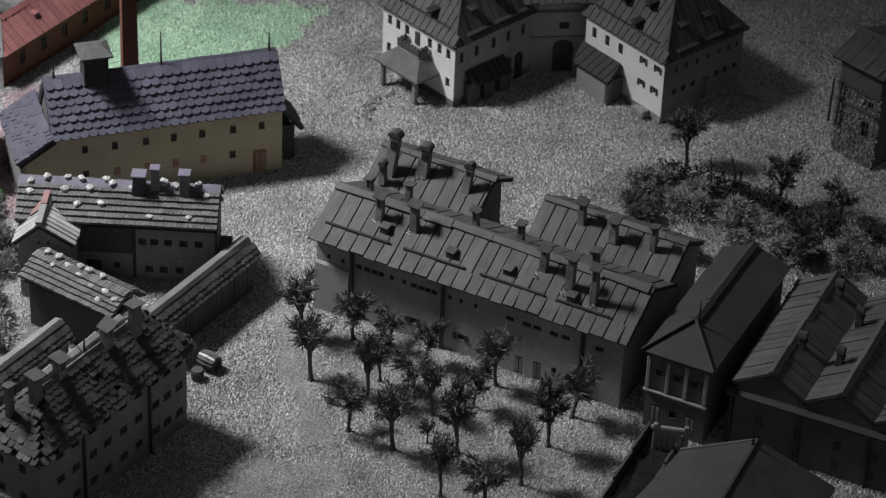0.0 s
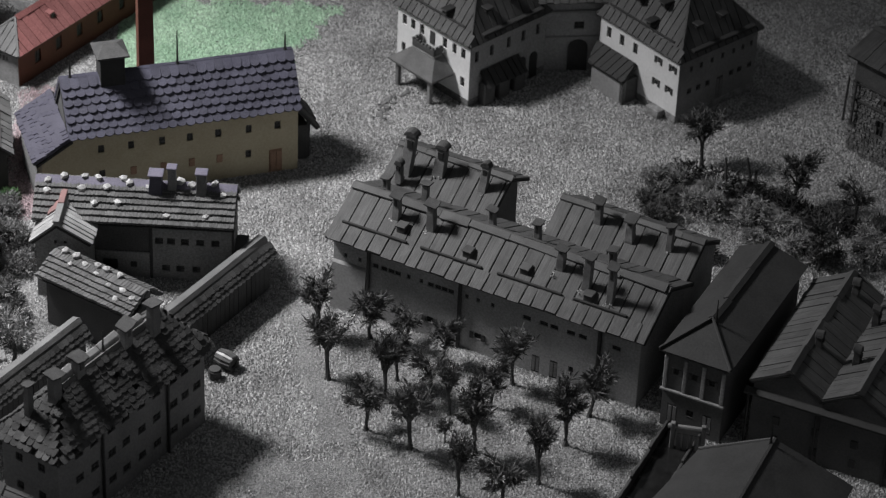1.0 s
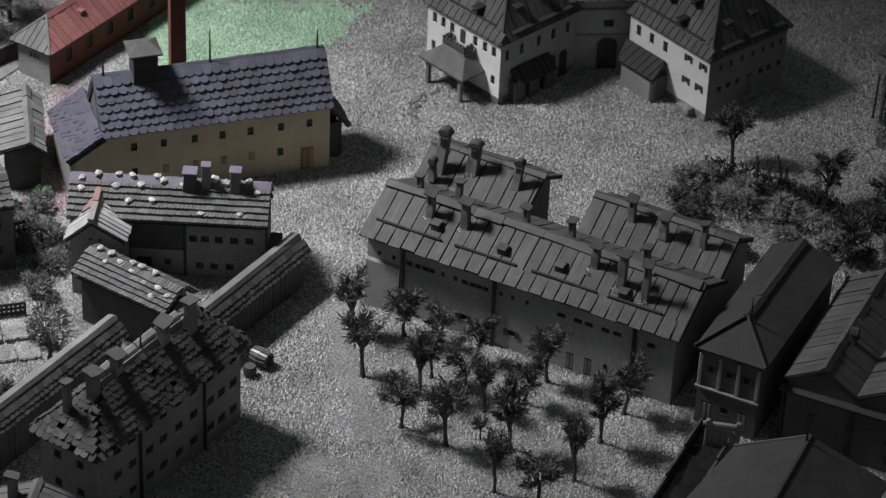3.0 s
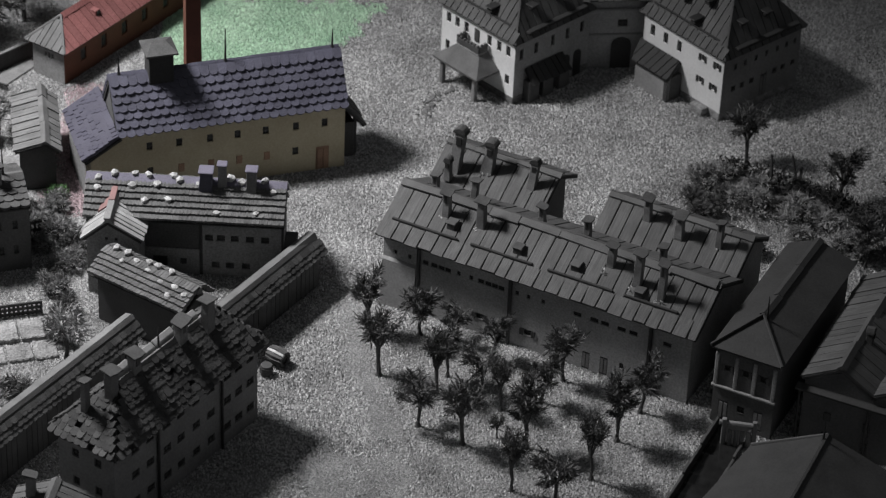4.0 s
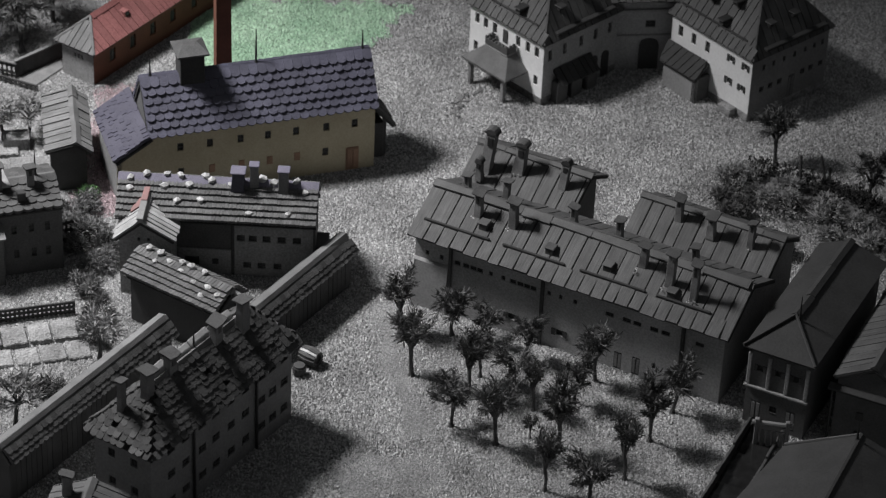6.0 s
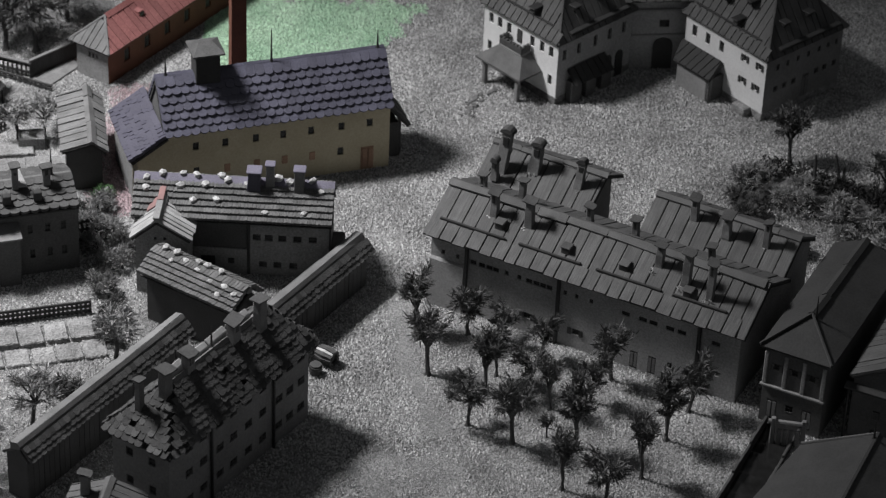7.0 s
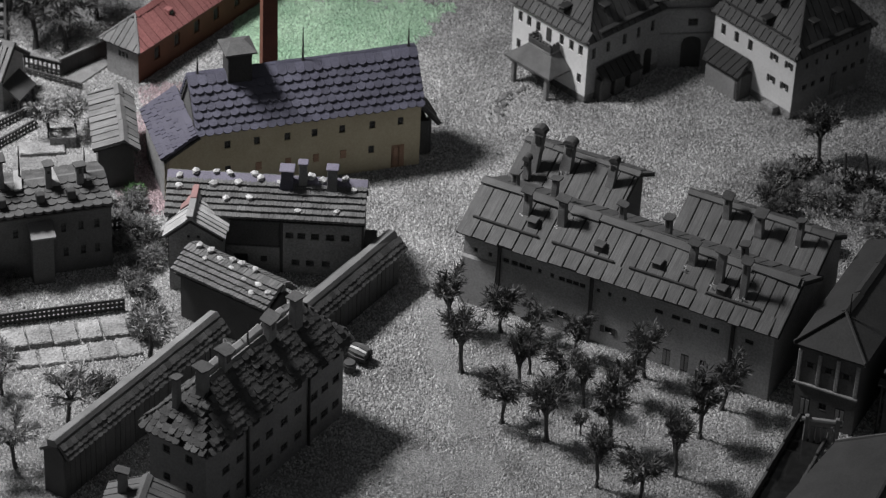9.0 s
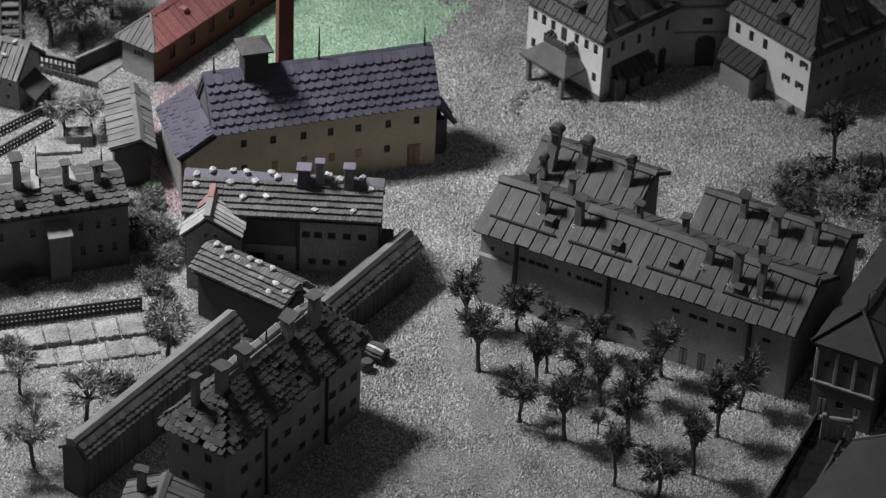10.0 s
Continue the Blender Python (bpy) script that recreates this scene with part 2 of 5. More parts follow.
def slope(parent, o, eu, ev, lo, hi, rise, style, mat, under=M_UNDER, cell=(0.08, 0.05), thick=0.016, skip=0.0, name="roof_slope", flat=1.0, rough=0.0):
    """One roof plane. o: a point of the eave line; eu along it, ev up the plane; lo, hi: the plane's ends on eu as
    (at the eave, at the top); rise: its length up the plane."""
    eu, ev, o = Vector(eu).normalized(), Vector(ev).normalized(), Vector(o)
    en = eu.cross(ev)
    if en.z < 0:
        en = -en
    bm = bmesh.new()
    ring = [o + eu * lo[0], o + eu * hi[0], o + eu * hi[1] + ev * rise, o + eu * lo[1] + ev * rise]
    if (ring[2] - ring[3]).length < 0.004:
        ring.pop()
    add_prism(bm, ring, -en * thick)
    plane = part(name, bm, under, parent)
    left = lambda v: lo[0] + (lo[1] - lo[0]) * v / rise
    right = lambda v: hi[0] + (hi[1] - hi[0]) * v / rise
    w, h = cell
    if style == "plain":
        plane.data.materials[0] = mat
        return plane
    if style == "boards":
        u = min(lo)
        while u < max(hi) - 0.01:
            wid = min(w * RNG.uniform(0.75, 1.25), max(hi) - u)
            c = u + wid / 2
            vs = [rise * k / 40 for k in range(41) if left(rise * k / 40) - 0.004 <= c <= right(rise * k / 40) + 0.004]
            skew = abs(lo[0] - lo[1]) + abs(hi[0] - hi[1]) > 0.01
            if skew and vs and vs[-1] - vs[0] > 0.02:
                ends = []
                for uu in (u + h / 2, u + wid - h / 2):
                    cut = [rise * k / 120 for k in range(121) if left(rise * k / 120) - 1e-6 <= uu <= right(rise * k / 120) + 1e-6]
                    ends.append((cut[0], cut[-1]) if cut else (0.0, 0.002))
                bm = bmesh.new()
                q0, q1 = o + eu * (u + h / 2), o + eu * (u + wid - h / 2)
                add_prism(bm, [q0 + ev * ends[0][0], q1 + ev * ends[1][0], q1 + ev * ends[1][1], q0 + ev * ends[0][1]], en * RNG.uniform(0.008, 0.013))
                part("board", bm, mat, plane)
            elif vs and vs[-1] - vs[0] > 0.02:
                a, b = vs[0], vs[-1]
                if a == 0:
                    a -= RNG.uniform(0, 0.012)
                tilt = en * RNG.uniform(-0.004, 0.004)
                piece("board", "board", mat, plane, o + eu * c + ev * a + en * 0.001, eu * (wid - h) + tilt, ev * (b - a), en * RNG.uniform(0.008, 0.014))
            u += wid
    else:
        rows = max(1, int(round(rise / h)))
        dv = rise / rows
        for r in range(rows):
            v = r * dv
            a, b = left(v + dv / 2), right(v + dv / 2)
            n = max(1, int(round((b - a) / w)))
            du = (b - a) / n
            off = 0.5 * du if r % 2 and style != "ribbed" else 0.0
            for k in range(n + (1 if off else 0)):
                c = a + du * (k + 0.5) - off
                if RNG.random() < skip:
                    continue
                x0, x1 = max(a, c - du / 2), min(b, c + du / 2)
                if x1 - x0 < 0.006:
                    continue
                lift = RNG.uniform(0.026, 0.033) if style == "scale" else RNG.uniform(0.043, 0.046)
                lift = lift * flat + rough * max(0.0, 0.12 + noise.noise(Vector((c * 9.0, v * 11.0, 3.0))))
                piece("tile", style, mat, plane, o + eu * (x0 + x1) / 2 + ev * (v - 0.010 + RNG.uniform(-0.002, 0.002)) + en * lift,
                      eu * (x1 - x0) * 0.985 + en * RNG.uniform(-0.002, 0.002), ev * dv * 1.25 - en * (lift - 0.002), en * 0.022)
    return plane


def wall(parent, a, b, top, mat, holes=(), thick=0.03, foot=0.0, name="wall", gable=None, pane=M_PANE, trim=None):
    """An upright wall from a to b (its outer face on the right hand side of a->b), with real openings.
    holes: (u, z, width, height, kind) by their middles; gable: extra height of a pointed top."""
    a, b = Vector((*a, 0)), Vector((*b, 0))
    L = (b - a).length
    eu = (b - a) / L
    en = Vector((eu.y, -eu.x, 0))
    xs, zs = {0.0, L}, {foot, top}
    for u, z, w, h, *_ in holes:
        xs |= {u - w / 2, u + w / 2}
        zs |= {z - h / 2, z + h / 2}
    xs = sorted({round(x, 4) for x in xs if -1e-4 <= x <= L + 1e-4})
    zs = sorted({round(z, 4) for z in zs if foot - 1e-4 <= z <= top + 1e-4})
    inside = lambda x, z: any(abs(x - u) < w / 2 and abs(z - zz) < h / 2 for u, zz, w, h, *_ in holes)
    bm = bmesh.new()
    vert = {}

    def vtx(x, z, d):
        key = (round(x, 5), round(z, 5), d)
        if key not in vert:
            vert[key] = bm.verts.new(a + eu * x - en * (thick * d) + Vector((0, 0, z)))
        return vert[key]

    solid = {}
    for i in range(len(xs) - 1):
        for j in range(len(zs) - 1):
            solid[i, j] = not inside((xs[i] + xs[i + 1]) / 2, (zs[j] + zs[j + 1]) / 2)
    for (i, j), s in solid.items():
        if not s:
            continue
        x0, x1, z0, z1 = xs[i], xs[i + 1], zs[j], zs[j + 1]
        for d in (0, 1):
            bm.faces.new([vtx(x0, z0, d), vtx(x1, z0, d), vtx(x1, z1, d), vtx(x0, z1, d)])
        for di, dj, p, q in ((-1, 0, (x0, z0), (x0, z1)), (1, 0, (x1, z0), (x1, z1)), (0, -1, (x0, z0), (x1, z0)), (0, 1, (x0, z1), (x1, z1))):
            if not solid.get((i + di, j + dj), False):
                bm.faces.new([vtx(*p, 0), vtx(*q, 0), vtx(*q, 1), vtx(*p, 1)])
    if gable:
        peak = gable if isinstance(gable, (tuple, list)) else (L / 2, gable)
        add_prism(bm, [a + Vector((0, 0, top)), b + Vector((0, 0, top)), a + eu * peak[0] + Vector((0, 0, top + peak[1]))], -en * thick)
    ob = part(name, bm, mat, parent)
    for u, z, w, h, *k in holes:
        kind = k[0] if k else "win"
        c = a + eu * u + Vector((0, 0, z))
        fb = bmesh.new()
        if kind == "door":
            add_oriented(fb, c - en * 0.010, eu, en, w, 0.012, h)
            door = part("door", fb, M_WOOD if trim is None else trim, ob)
            fb = bmesh.new()
            for s in (-0.25, 0.25):
                add_oriented(fb, c + eu * s * w - en * 0.002, eu, en, w * 0.36, 0.006, h * 0.8)
            part("door_panel", fb, M_TIMBER if trim is None else trim, door)
            continue
        add_oriented(fb, c - en * 0.016, eu, en, w, 0.006, h)
        win = part("window", fb, pane, ob)
        fb = bmesh.new()
        add_oriented(fb, c - en * 0.010, eu, en, w * 0.12, 0.006, h)
        add_oriented(fb, c - en * 0.010, eu, en, w, 0.005, h * 0.1)
        part("glazing_bar", fb, M_WOOD, win)
        fb = bmesh.new()
        add_oriented(fb, c - en * 0.003 - Vector((0, 0, h / 2 - 0.002)), eu, en, w * 0.98, 0.01, 0.004)
        part("sill", fb, mat, win)
        if kind == "shut":
            for s in (-1, 1):
                fb = bmesh.new()
                add_oriented(fb, c + eu * s * w * 0.78 + en * 0.003, eu, en, w * 0.5, 0.006, h)
                part("shutter", fb, M_WOOD, win)
    return ob


def add_oriented(bm, c, eu, en, w, d, h):
    """A box about c: w along eu, d along en, h upright."""
    up = Vector((0, 0, 1))
    r = bmesh.ops.create_cube(bm, size=1.0)
    for v in r["verts"]:
        v.co = Vector(c) + eu * (v.co.x * w) + en * (v.co.y * d) + up * (v.co.z * h)


def chimney(parent, at, h, w=0.045, d=0.045, mat=None, hood="slab", lean=(0, 0)):
    """A hand-made flue with a cap, standing from at; parent: the house."""
    mat = mat or M_CHIM
    x, y, z = at
    bm = bmesh.new()
    rings = []
    for k in range(5):
        f = k / 4
        sx, sy = w / 2 * (1 - 0.14 * f + RNG.uniform(-0.07, 0.07)), d / 2 * (1 - 0.14 * f + RNG.uniform(-0.07, 0.07))
        cx, cy = x + lean[0] * f + RNG.uniform(-0.04, 0.04) * w, y + lean[1] * f + RNG.uniform(-0.04, 0.04) * d
        rings.append([bm.verts.new((cx + i * sx, cy + j * sy, z + h * f)) for i, j in ((-1, -1), (1, -1), (1, 1), (-1, 1))])
    bm.faces.new(rings[0])
    bm.faces.new(rings[-1])
    for p, q in zip(rings, rings[1:]):
        for i in range(4):
            bm.faces.new((p[i], p[(i + 1) % 4], q[(i + 1) % 4], q[i]))
    bmesh.ops.bevel(bm, geom=list(bm.edges), offset=0.0025, segments=1, affect="EDGES")
    c = part("chimney", bm, mat, parent)
    x, y = x + lean[0], y + lean[1]
    if hood == "slab":
        tx, ty = RNG.uniform(-0.22, 0.22), RNG.uniform(-0.12, 0.3)
        q = [(-0.72, -0.74), (0.0, -0.8), (0.76, -0.7), (0.78, 0.1), (0.7, 0.74), (-0.1, 0.78), (-0.76, 0.7), (-0.72, 0.0)]
        bm = bmesh.new()
        ring = [(x + w * cx * RNG.uniform(0.88, 1.08), y + d * cy * RNG.uniform(0.88, 1.08)) for cx, cy in q]
        add_prism(bm, [(px, py, z + h + 0.008 + tx * (px - x) + ty * (py - y)) for px, py in ring], (0, 0, RNG.uniform(0.009, 0.014)))
        bmesh.ops.bevel(bm, geom=list(bm.edges), offset=0.002, segments=1, affect="EDGES")
        part("cap", bm, M_CAP, c)
        bm = bmesh.new()
        add_box(bm, (x - w * 0.36, y - d * 0.36, z + h - 0.008), (x + w * 0.36, y + d * 0.36, z + h + 0.012))
        if RNG.random() < 0.6:
            add_box(bm, (x - w * 0.2, y - d * 0.46, z + h * 0.76), (x + w * 0.2, y - d * 0.3, z + h - 0.004))
        part("flue_mouth", bm, M_PANE, c)
    elif hood == "peak":
        bm = bmesh.new()
        ring = []
        for k in range(7):
            a = math.pi * k / 6
            ring.append((x - w * 0.62 * math.cos(a) + RNG.uniform(-0.002, 0.002), y - d * 0.6, z + h - 0.004 + 0.042 * math.sin(a) + RNG.uniform(-0.003, 0.004)))
        add_prism(bm, ring, (0, d * 1.15, RNG.uniform(-0.006, 0.012)))
        bmesh.ops.bevel(bm, geom=list(bm.edges), offset=0.003, segments=1, affect="EDGES")
        part("cap", bm, M_CAP, c)
        bm = bmesh.new()
        add_box(bm, (x - w * 0.22, y - d * 0.66, z + h * 0.72), (x + w * 0.25, y - d * 0.3, z + h * 0.92))
        part("flue_mouth", bm, M_PANE, c)
    return c


def shell(h, ox, oy, L, W, ze, zr, wallmat, roofmats, front=(), back=(), left=(), right=(), style="boards", cell=(0.09, 0.008), over=0.05, gover=0.03, ridge_y=None, hipl=0.0, hipr=0.0, ridge_cap=True, skip=0.0, walls="fbrl", capmat=None, flat=1.0, rough=0.0):
    """Walls and roof of one block of a house h: local x along its front from (ox, oy), y to the back. roofmats: front,
    back, left hip, right hip. Hips take that length off the ridge at either end. flat: how far the tiles stand off; rough: how far
    patches of them are lifted."""
    ry = W / 2 if ridge_y is None else ridge_y
    if not isinstance(roofmats, (tuple, list)):
        roofmats = (roofmats,) * 4
    P = lambda x, y: (ox + x, oy + y)
    if "f" in walls:
        wall(h, P(0, 0), P(L, 0), ze, wallmat[0], front)
    if "r" in walls:
        wall(h, P(L + 0.003, 0.002), P(L + 0.003, W - 0.002), ze, wallmat[1], right, gable=None if hipr else (ry, zr - ze - 0.02))
    if "b" in walls:
        wall(h, P(L, W), P(0, W), ze, wallmat[0], back)
    if "l" in walls:
        wall(h, P(-0.003, W - 0.002), P(-0.003, 0.002), ze, wallmat[2], left, gable=None if hipl else (W - ry, zr - ze - 0.02))
    pf = (zr - ze) / ry
    pb = (zr - ze) / (W - ry)
    zf, zb = ze - over * pf, ze - over * pb
    l0 = -gover if not hipl else -over
    r0 = L + gover if not hipr else L + over
    l1, r1 = (-gover if not hipl else hipl), (L + gover if not hipr else L - hipr)
    kw = dict(cell=cell, skip=skip, flat=flat, rough=rough)
    slope(h, (ox, oy - over, zf + 0.012), (1, 0, 0), (0, 1, pf), (l0, l1), (r0, r1), Vector((0, ry + over, zr - zf)).length, style, roofmats[0], **kw)
    slope(h, (ox, oy + W + over, zb + 0.012), (1, 0, 0), (0, -1, pb), (l0, l1), (r0, r1), Vector((0, W - ry + over, zr - zb)).length, style, roofmats[1], **kw)
    for hip, x0, sx, rm in ((hipl, -over, 1, roofmats[2]), (hipr, L + over, -1, roofmats[3])):
        if hip:
            rise = Vector((hip + over, zr - zf)).length
            slope(h, (ox + x0, oy, zf + 0.012), (0, 1, 0), (sx * (hip + over), 0, zr - zf), (-over, ry), (W + over, ry), rise, style, rm, **kw)
            for y0 in (-over, W + over):
                tube("hip_cap", [(ox + x0, oy + y0, zf + 0.022), (ox + x0 + sx * (hip + over), oy + ry, zr + 0.024)], [0.009, 0.009], rm, h)
    if ridge_cap:
        u = l1
        while u < r1 - 0.02:
            e = min(r1, u + RNG.uniform(0.22, 0.38))
            e = r1 if r1 - e < 0.1 else e
            bm = bmesh.new()
            up = RNG.uniform(-0.002, 0.005)
            add_prism(bm, [(ox + u, oy + ry - 0.03, zr + 0.03 - 0.03 * pf + up), (ox + u, oy + ry, zr + 0.036 + up), (ox + u, oy + ry + 0.03, zr + 0.03 - 0.03 * pb + up), (ox + u, oy + ry, zr + 0.01)], (e - u - 0.003, RNG.uniform(-0.006, 0.006), RNG.uniform(-0.006, 0.004)))
            part("ridge_cap", bm, capmat or roofmats[0], h)
            u = e
    return h


def win_row(us, z, w=0.036, h=0.05, kind="win"):
    return [(u, z, w, h, kind) for u in us]


# ---- ground ----
bm = bmesh.new()
n = 60
grid = [[bm.verts.new((-14 + 28 * i / n, -18 + 30 * j / n, -0.004)) for j in range(n + 1)] for i in range(n + 1)]
for i in range(n):
    for j in range(n):
        bm.faces.new((grid[i][j], grid[i + 1][j], grid[i + 1][j + 1], grid[i][j + 1]))
ground = tagged(part("ground", bm, M_SAND), "grey sand ground sheet of the model town", "ground", kind="structure")


def scatter_mesh(name, mat, verts, faces, label, category, parent=None, kind="stuff"):
    me = bpy.data.meshes.new(name)
    me.from_pydata((np.asarray(verts) * S).tolist(), [], faces)
    me.materials.append(mat)
    ob = new(name, me)
    ob.parent = parent
    return tagged(ob, label, category, kind=kind)


def trodden(x, y):
    """A strip of finely crushed grit beside the orchard, and a patch at its lower end."""
    strip = np.abs(x + 0.93 - 0.13 * np.clip(-y, 0, 1) - 0.2 * np.clip(-y - 0.45, 0, 1)) < 0.06 + 0.03 * np.sin(11 * y)
    patch = (x + 0.85) ** 2 + (1.6 * (y + 1.5)) ** 2 < 0.13 + 0.05 * np.sin(17 * x) + 0.05 * np.sin(13 * y + 1)
    return (strip & (y > -1.1) & (y < 0.2)) | patch


def grains(count, area, size, rng, z=0.0, keep=None, tall=0.8):
    """Little four-sided stones strewn over an oblong area."""
    x = rng.uniform(area[0], area[1], count)
    y = rng.uniform(area[2], area[3], count)
    ok = in_view(x, y)
    x, y = x[ok], y[ok]
    if keep is not None:
        ok = keep(x, y)
        x, y = x[ok], y[ok]
    k = len(x)
    r = size * rng.uniform(0.55, 1.35, k) * np.where(trodden(x, y), 0.62, 1.0)
    turn = rng.uniform(0, 6.28, k)
    v = np.zeros((k, 5, 3))
    for c in range(4):
        a = turn + c * 1.5708 + rng.uniform(-0.35, 0.35, k)
        q = r * rng.uniform(0.7, 1.2, k)
        v[:, c] = np.stack([x + q * np.cos(a), y + q * np.sin(a), np.full(k, z - 0.003)], 1)
    v[:, 4] = np.stack([x + r * rng.uniform(-0.5, 0.5, k), y + r * rng.uniform(-0.5, 0.5, k), z + r * tall * rng.uniform(0.6, 1.3, k)], 1)
    base = np.arange(k)[:, None, None] * 5
    f = (base + np.array([[0, 1, 4], [1, 2, 4], [2, 3, 4], [3, 0, 4]])[None]).reshape(-1, 3)
    return v.reshape(-1, 3), f.tolist()


def in_lawn(x, y):
    fray = 0.05 * np.sin(x * 913.0 + y * 577.0) + 0.03 * np.sin(x * 31 + y * 23)
    edge = -1.31 + 0.45 * (y - 3.0) + 0.03 * np.sin(y * 17) + fray
    return (x > -2.45) & (x < edge) & (y > 2.3) & (y < 3.82 + 0.03 * np.sin(x * 14) + fray)


def in_view(x, y):
    """The ground within the camera's view, with a margin; grains lie only here."""
    return (x > -4.4 + (3.6 - y) * 0.144) & (x < 3.3 - (4.3 - y) * 0.094) & (y > -1.56 + 0.084 * (x - 2.61))


NP = np.random.default_rng(5)
def in_stream(x, y):
    u, v = x - 1.266, y + 0.842
    a, d = u * -0.384 + v * -0.923, u * 0.923 - v * 0.384
    return (a > -0.02) & (a < 1.2) & (d > 0.0) & (d < 0.2)


def in_tint_bleed(x, y):
    """The lane between the brewery and the shed."""
    wob = 0.06 * np.sin(x * 813.0 + y * 477.0) + 0.03 * np.sin(9 * y)
    return (x > -2.97 + wob) & (x < -2.35) & (y > 1.05 + wob) & (y < 2.6 + wob)


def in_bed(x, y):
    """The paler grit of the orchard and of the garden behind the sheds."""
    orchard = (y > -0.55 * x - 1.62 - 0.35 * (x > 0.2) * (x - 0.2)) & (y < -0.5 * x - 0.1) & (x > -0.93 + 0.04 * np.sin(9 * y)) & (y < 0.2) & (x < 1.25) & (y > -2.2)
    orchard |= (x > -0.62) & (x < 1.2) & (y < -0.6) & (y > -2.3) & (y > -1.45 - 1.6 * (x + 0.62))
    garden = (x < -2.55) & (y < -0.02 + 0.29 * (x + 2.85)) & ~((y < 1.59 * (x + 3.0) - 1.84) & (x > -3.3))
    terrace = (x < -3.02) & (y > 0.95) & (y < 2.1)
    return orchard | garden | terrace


gv, gf = grains(540000, (-4.4, 3.3, -2.5, 4.8), 0.0078, NP, 0.0, lambda x, y: ~in_lawn(x, y) & ~in_stream(x, y) & ~in_bed(x, y) & ~in_tint_bleed(x, y), 0.95)
pv, pf = grains(22000, (-3.05, -2.3, 1.0, 2.7), 0.0088, NP, 0.0, lambda x, y: in_tint_bleed(x, y) & ~in_lawn(x, y), 0.95)
bleed_gravel = scatter_mesh("gravel", M_BLEEDGRAIN, pv, pf, "gravel in the lane beside the brewery, pink colour bleed put into its tone", "gravel")
gravel = scatter_mesh("gravel", M_GRAIN, gv, gf, "fine grey gravel strewn over streets and yards", "gravel")
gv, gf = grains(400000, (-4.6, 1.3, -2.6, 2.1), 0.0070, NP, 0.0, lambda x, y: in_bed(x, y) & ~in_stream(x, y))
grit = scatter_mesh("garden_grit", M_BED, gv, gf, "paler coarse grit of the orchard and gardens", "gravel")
tv, tf = grains(150000, (-1.6, -0.2, -2.2, 0.3), 0.0068, NP, 0.0, trodden, 0.55)
trodden_grit = scatter_mesh("gravel", M_TROD, tv, tf, "finely crushed grey grit trodden flat", "gravel")
gv, gf = grains(60000, (-2.5, -0.6, 2.2, 3.9), 0.0105, NP, 0.002, in_lawn)
lawn = scatter_mesh("lawn", M_GREEN, gv, gf, "bright green scatter turf beside the brewery", "lawn")

# ---- the brewery with its tall chimney ----
brewery = thing("brewery", (-2.511, 1.251), 18.787, "ochre brewery house with a violet scale-tiled roof", "house")
bw = win_row((0.202, 0.398, 0.602, 0.785, 0.973, 1.177, 1.37), 0.361, 0.040, 0.062) + win_row((0.205, 1.174), 0.168, 0.040, 0.062)
bw += win_row((0.41, 0.608, 0.796, 0.981), 0.165, 0.04, 0.062, "blind")
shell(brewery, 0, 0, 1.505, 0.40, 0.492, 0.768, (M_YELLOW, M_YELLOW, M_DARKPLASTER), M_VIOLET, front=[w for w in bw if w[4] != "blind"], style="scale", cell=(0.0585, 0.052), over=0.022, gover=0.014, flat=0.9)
for u, z, w, hh, k in bw:
    if k == "blind":
        box("blind_window", (u - w / 2, -0.004, z - hh / 2), (u + w / 2, 0.01, z + hh / 2), M_BROWN, brewery, "bricked-up brown window", 0.002)
leaf = box("door", (1.313, -0.006, 0.005), (1.401, 0.006, 0.178), M_BROWN, brewery, "brown double door")
box("door_panel", (1.321, -0.012, 0.015), (1.354, -0.006, 0.168), M_BROWN, leaf)
box("door_panel", (1.360, -0.012, 0.015), (1.393, -0.006, 0.168), M_BROWN, leaf)
slope(brewery, (-0.235, 0, 0.335), (0, 1, 0), (0.235, 0, 0.15), (-0.06, -0.06), (0.56, 0.56), 0.283, "scale", M_FELT, cell=(0.045, 0.035), name="annex_roof", flat=0.4)
bm = bmesh.new()
add_prism(bm, [(-0.22, -0.031, 0.318), (-0.001, -0.031, 0.318), (-0.001, -0.031, 0.465), (-0.215, -0.031, 0.335)], (0, 0.03, 0))
part("annex_gable", bm, M_YELLOW, brewery)
wall(brewery, (-0.22, -0.03), (-0.001, -0.03), 0.32, M_YELLOW, name="annex_wall")
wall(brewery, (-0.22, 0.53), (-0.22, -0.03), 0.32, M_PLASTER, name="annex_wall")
slope(brewery, (1.66, 0, 0.26), (0, 1, 0), (-0.14, 0, 0.17), (0.05, 0.05), (0.36, 0.36), 0.22, "boards", M_WOOD, cell=(0.05, 0.006), name="lean_to_roof")
for y in (0.13, 0.33):
    box("post", (1.60, y - 0.012, 0), (1.625, y + 0.012, 0.29), M_WOOD, brewery)
box("lean_to_wall", (1.512, 0.10, 0), (1.60, 0.34, 0.27), M_WOOD, brewery)
box("roof_vent", (0.238, 0.125, 0.68), (0.398, 0.265, 0.97), M_UNDER, brewery)
bm = bmesh.new()
rim = [bm.verts.new((x, y, z)) for z in (0.968, 0.98) for x, y in ((0.212, 0.085), (0.422, 0.085), (0.422, 0.3), (0.212, 0.3))]
top = [bm.verts.new((x, 0.2, 1.02)) for x in (0.275, 0.36)]
bm.faces.new((rim[3], rim[2], rim[1], rim[0]))
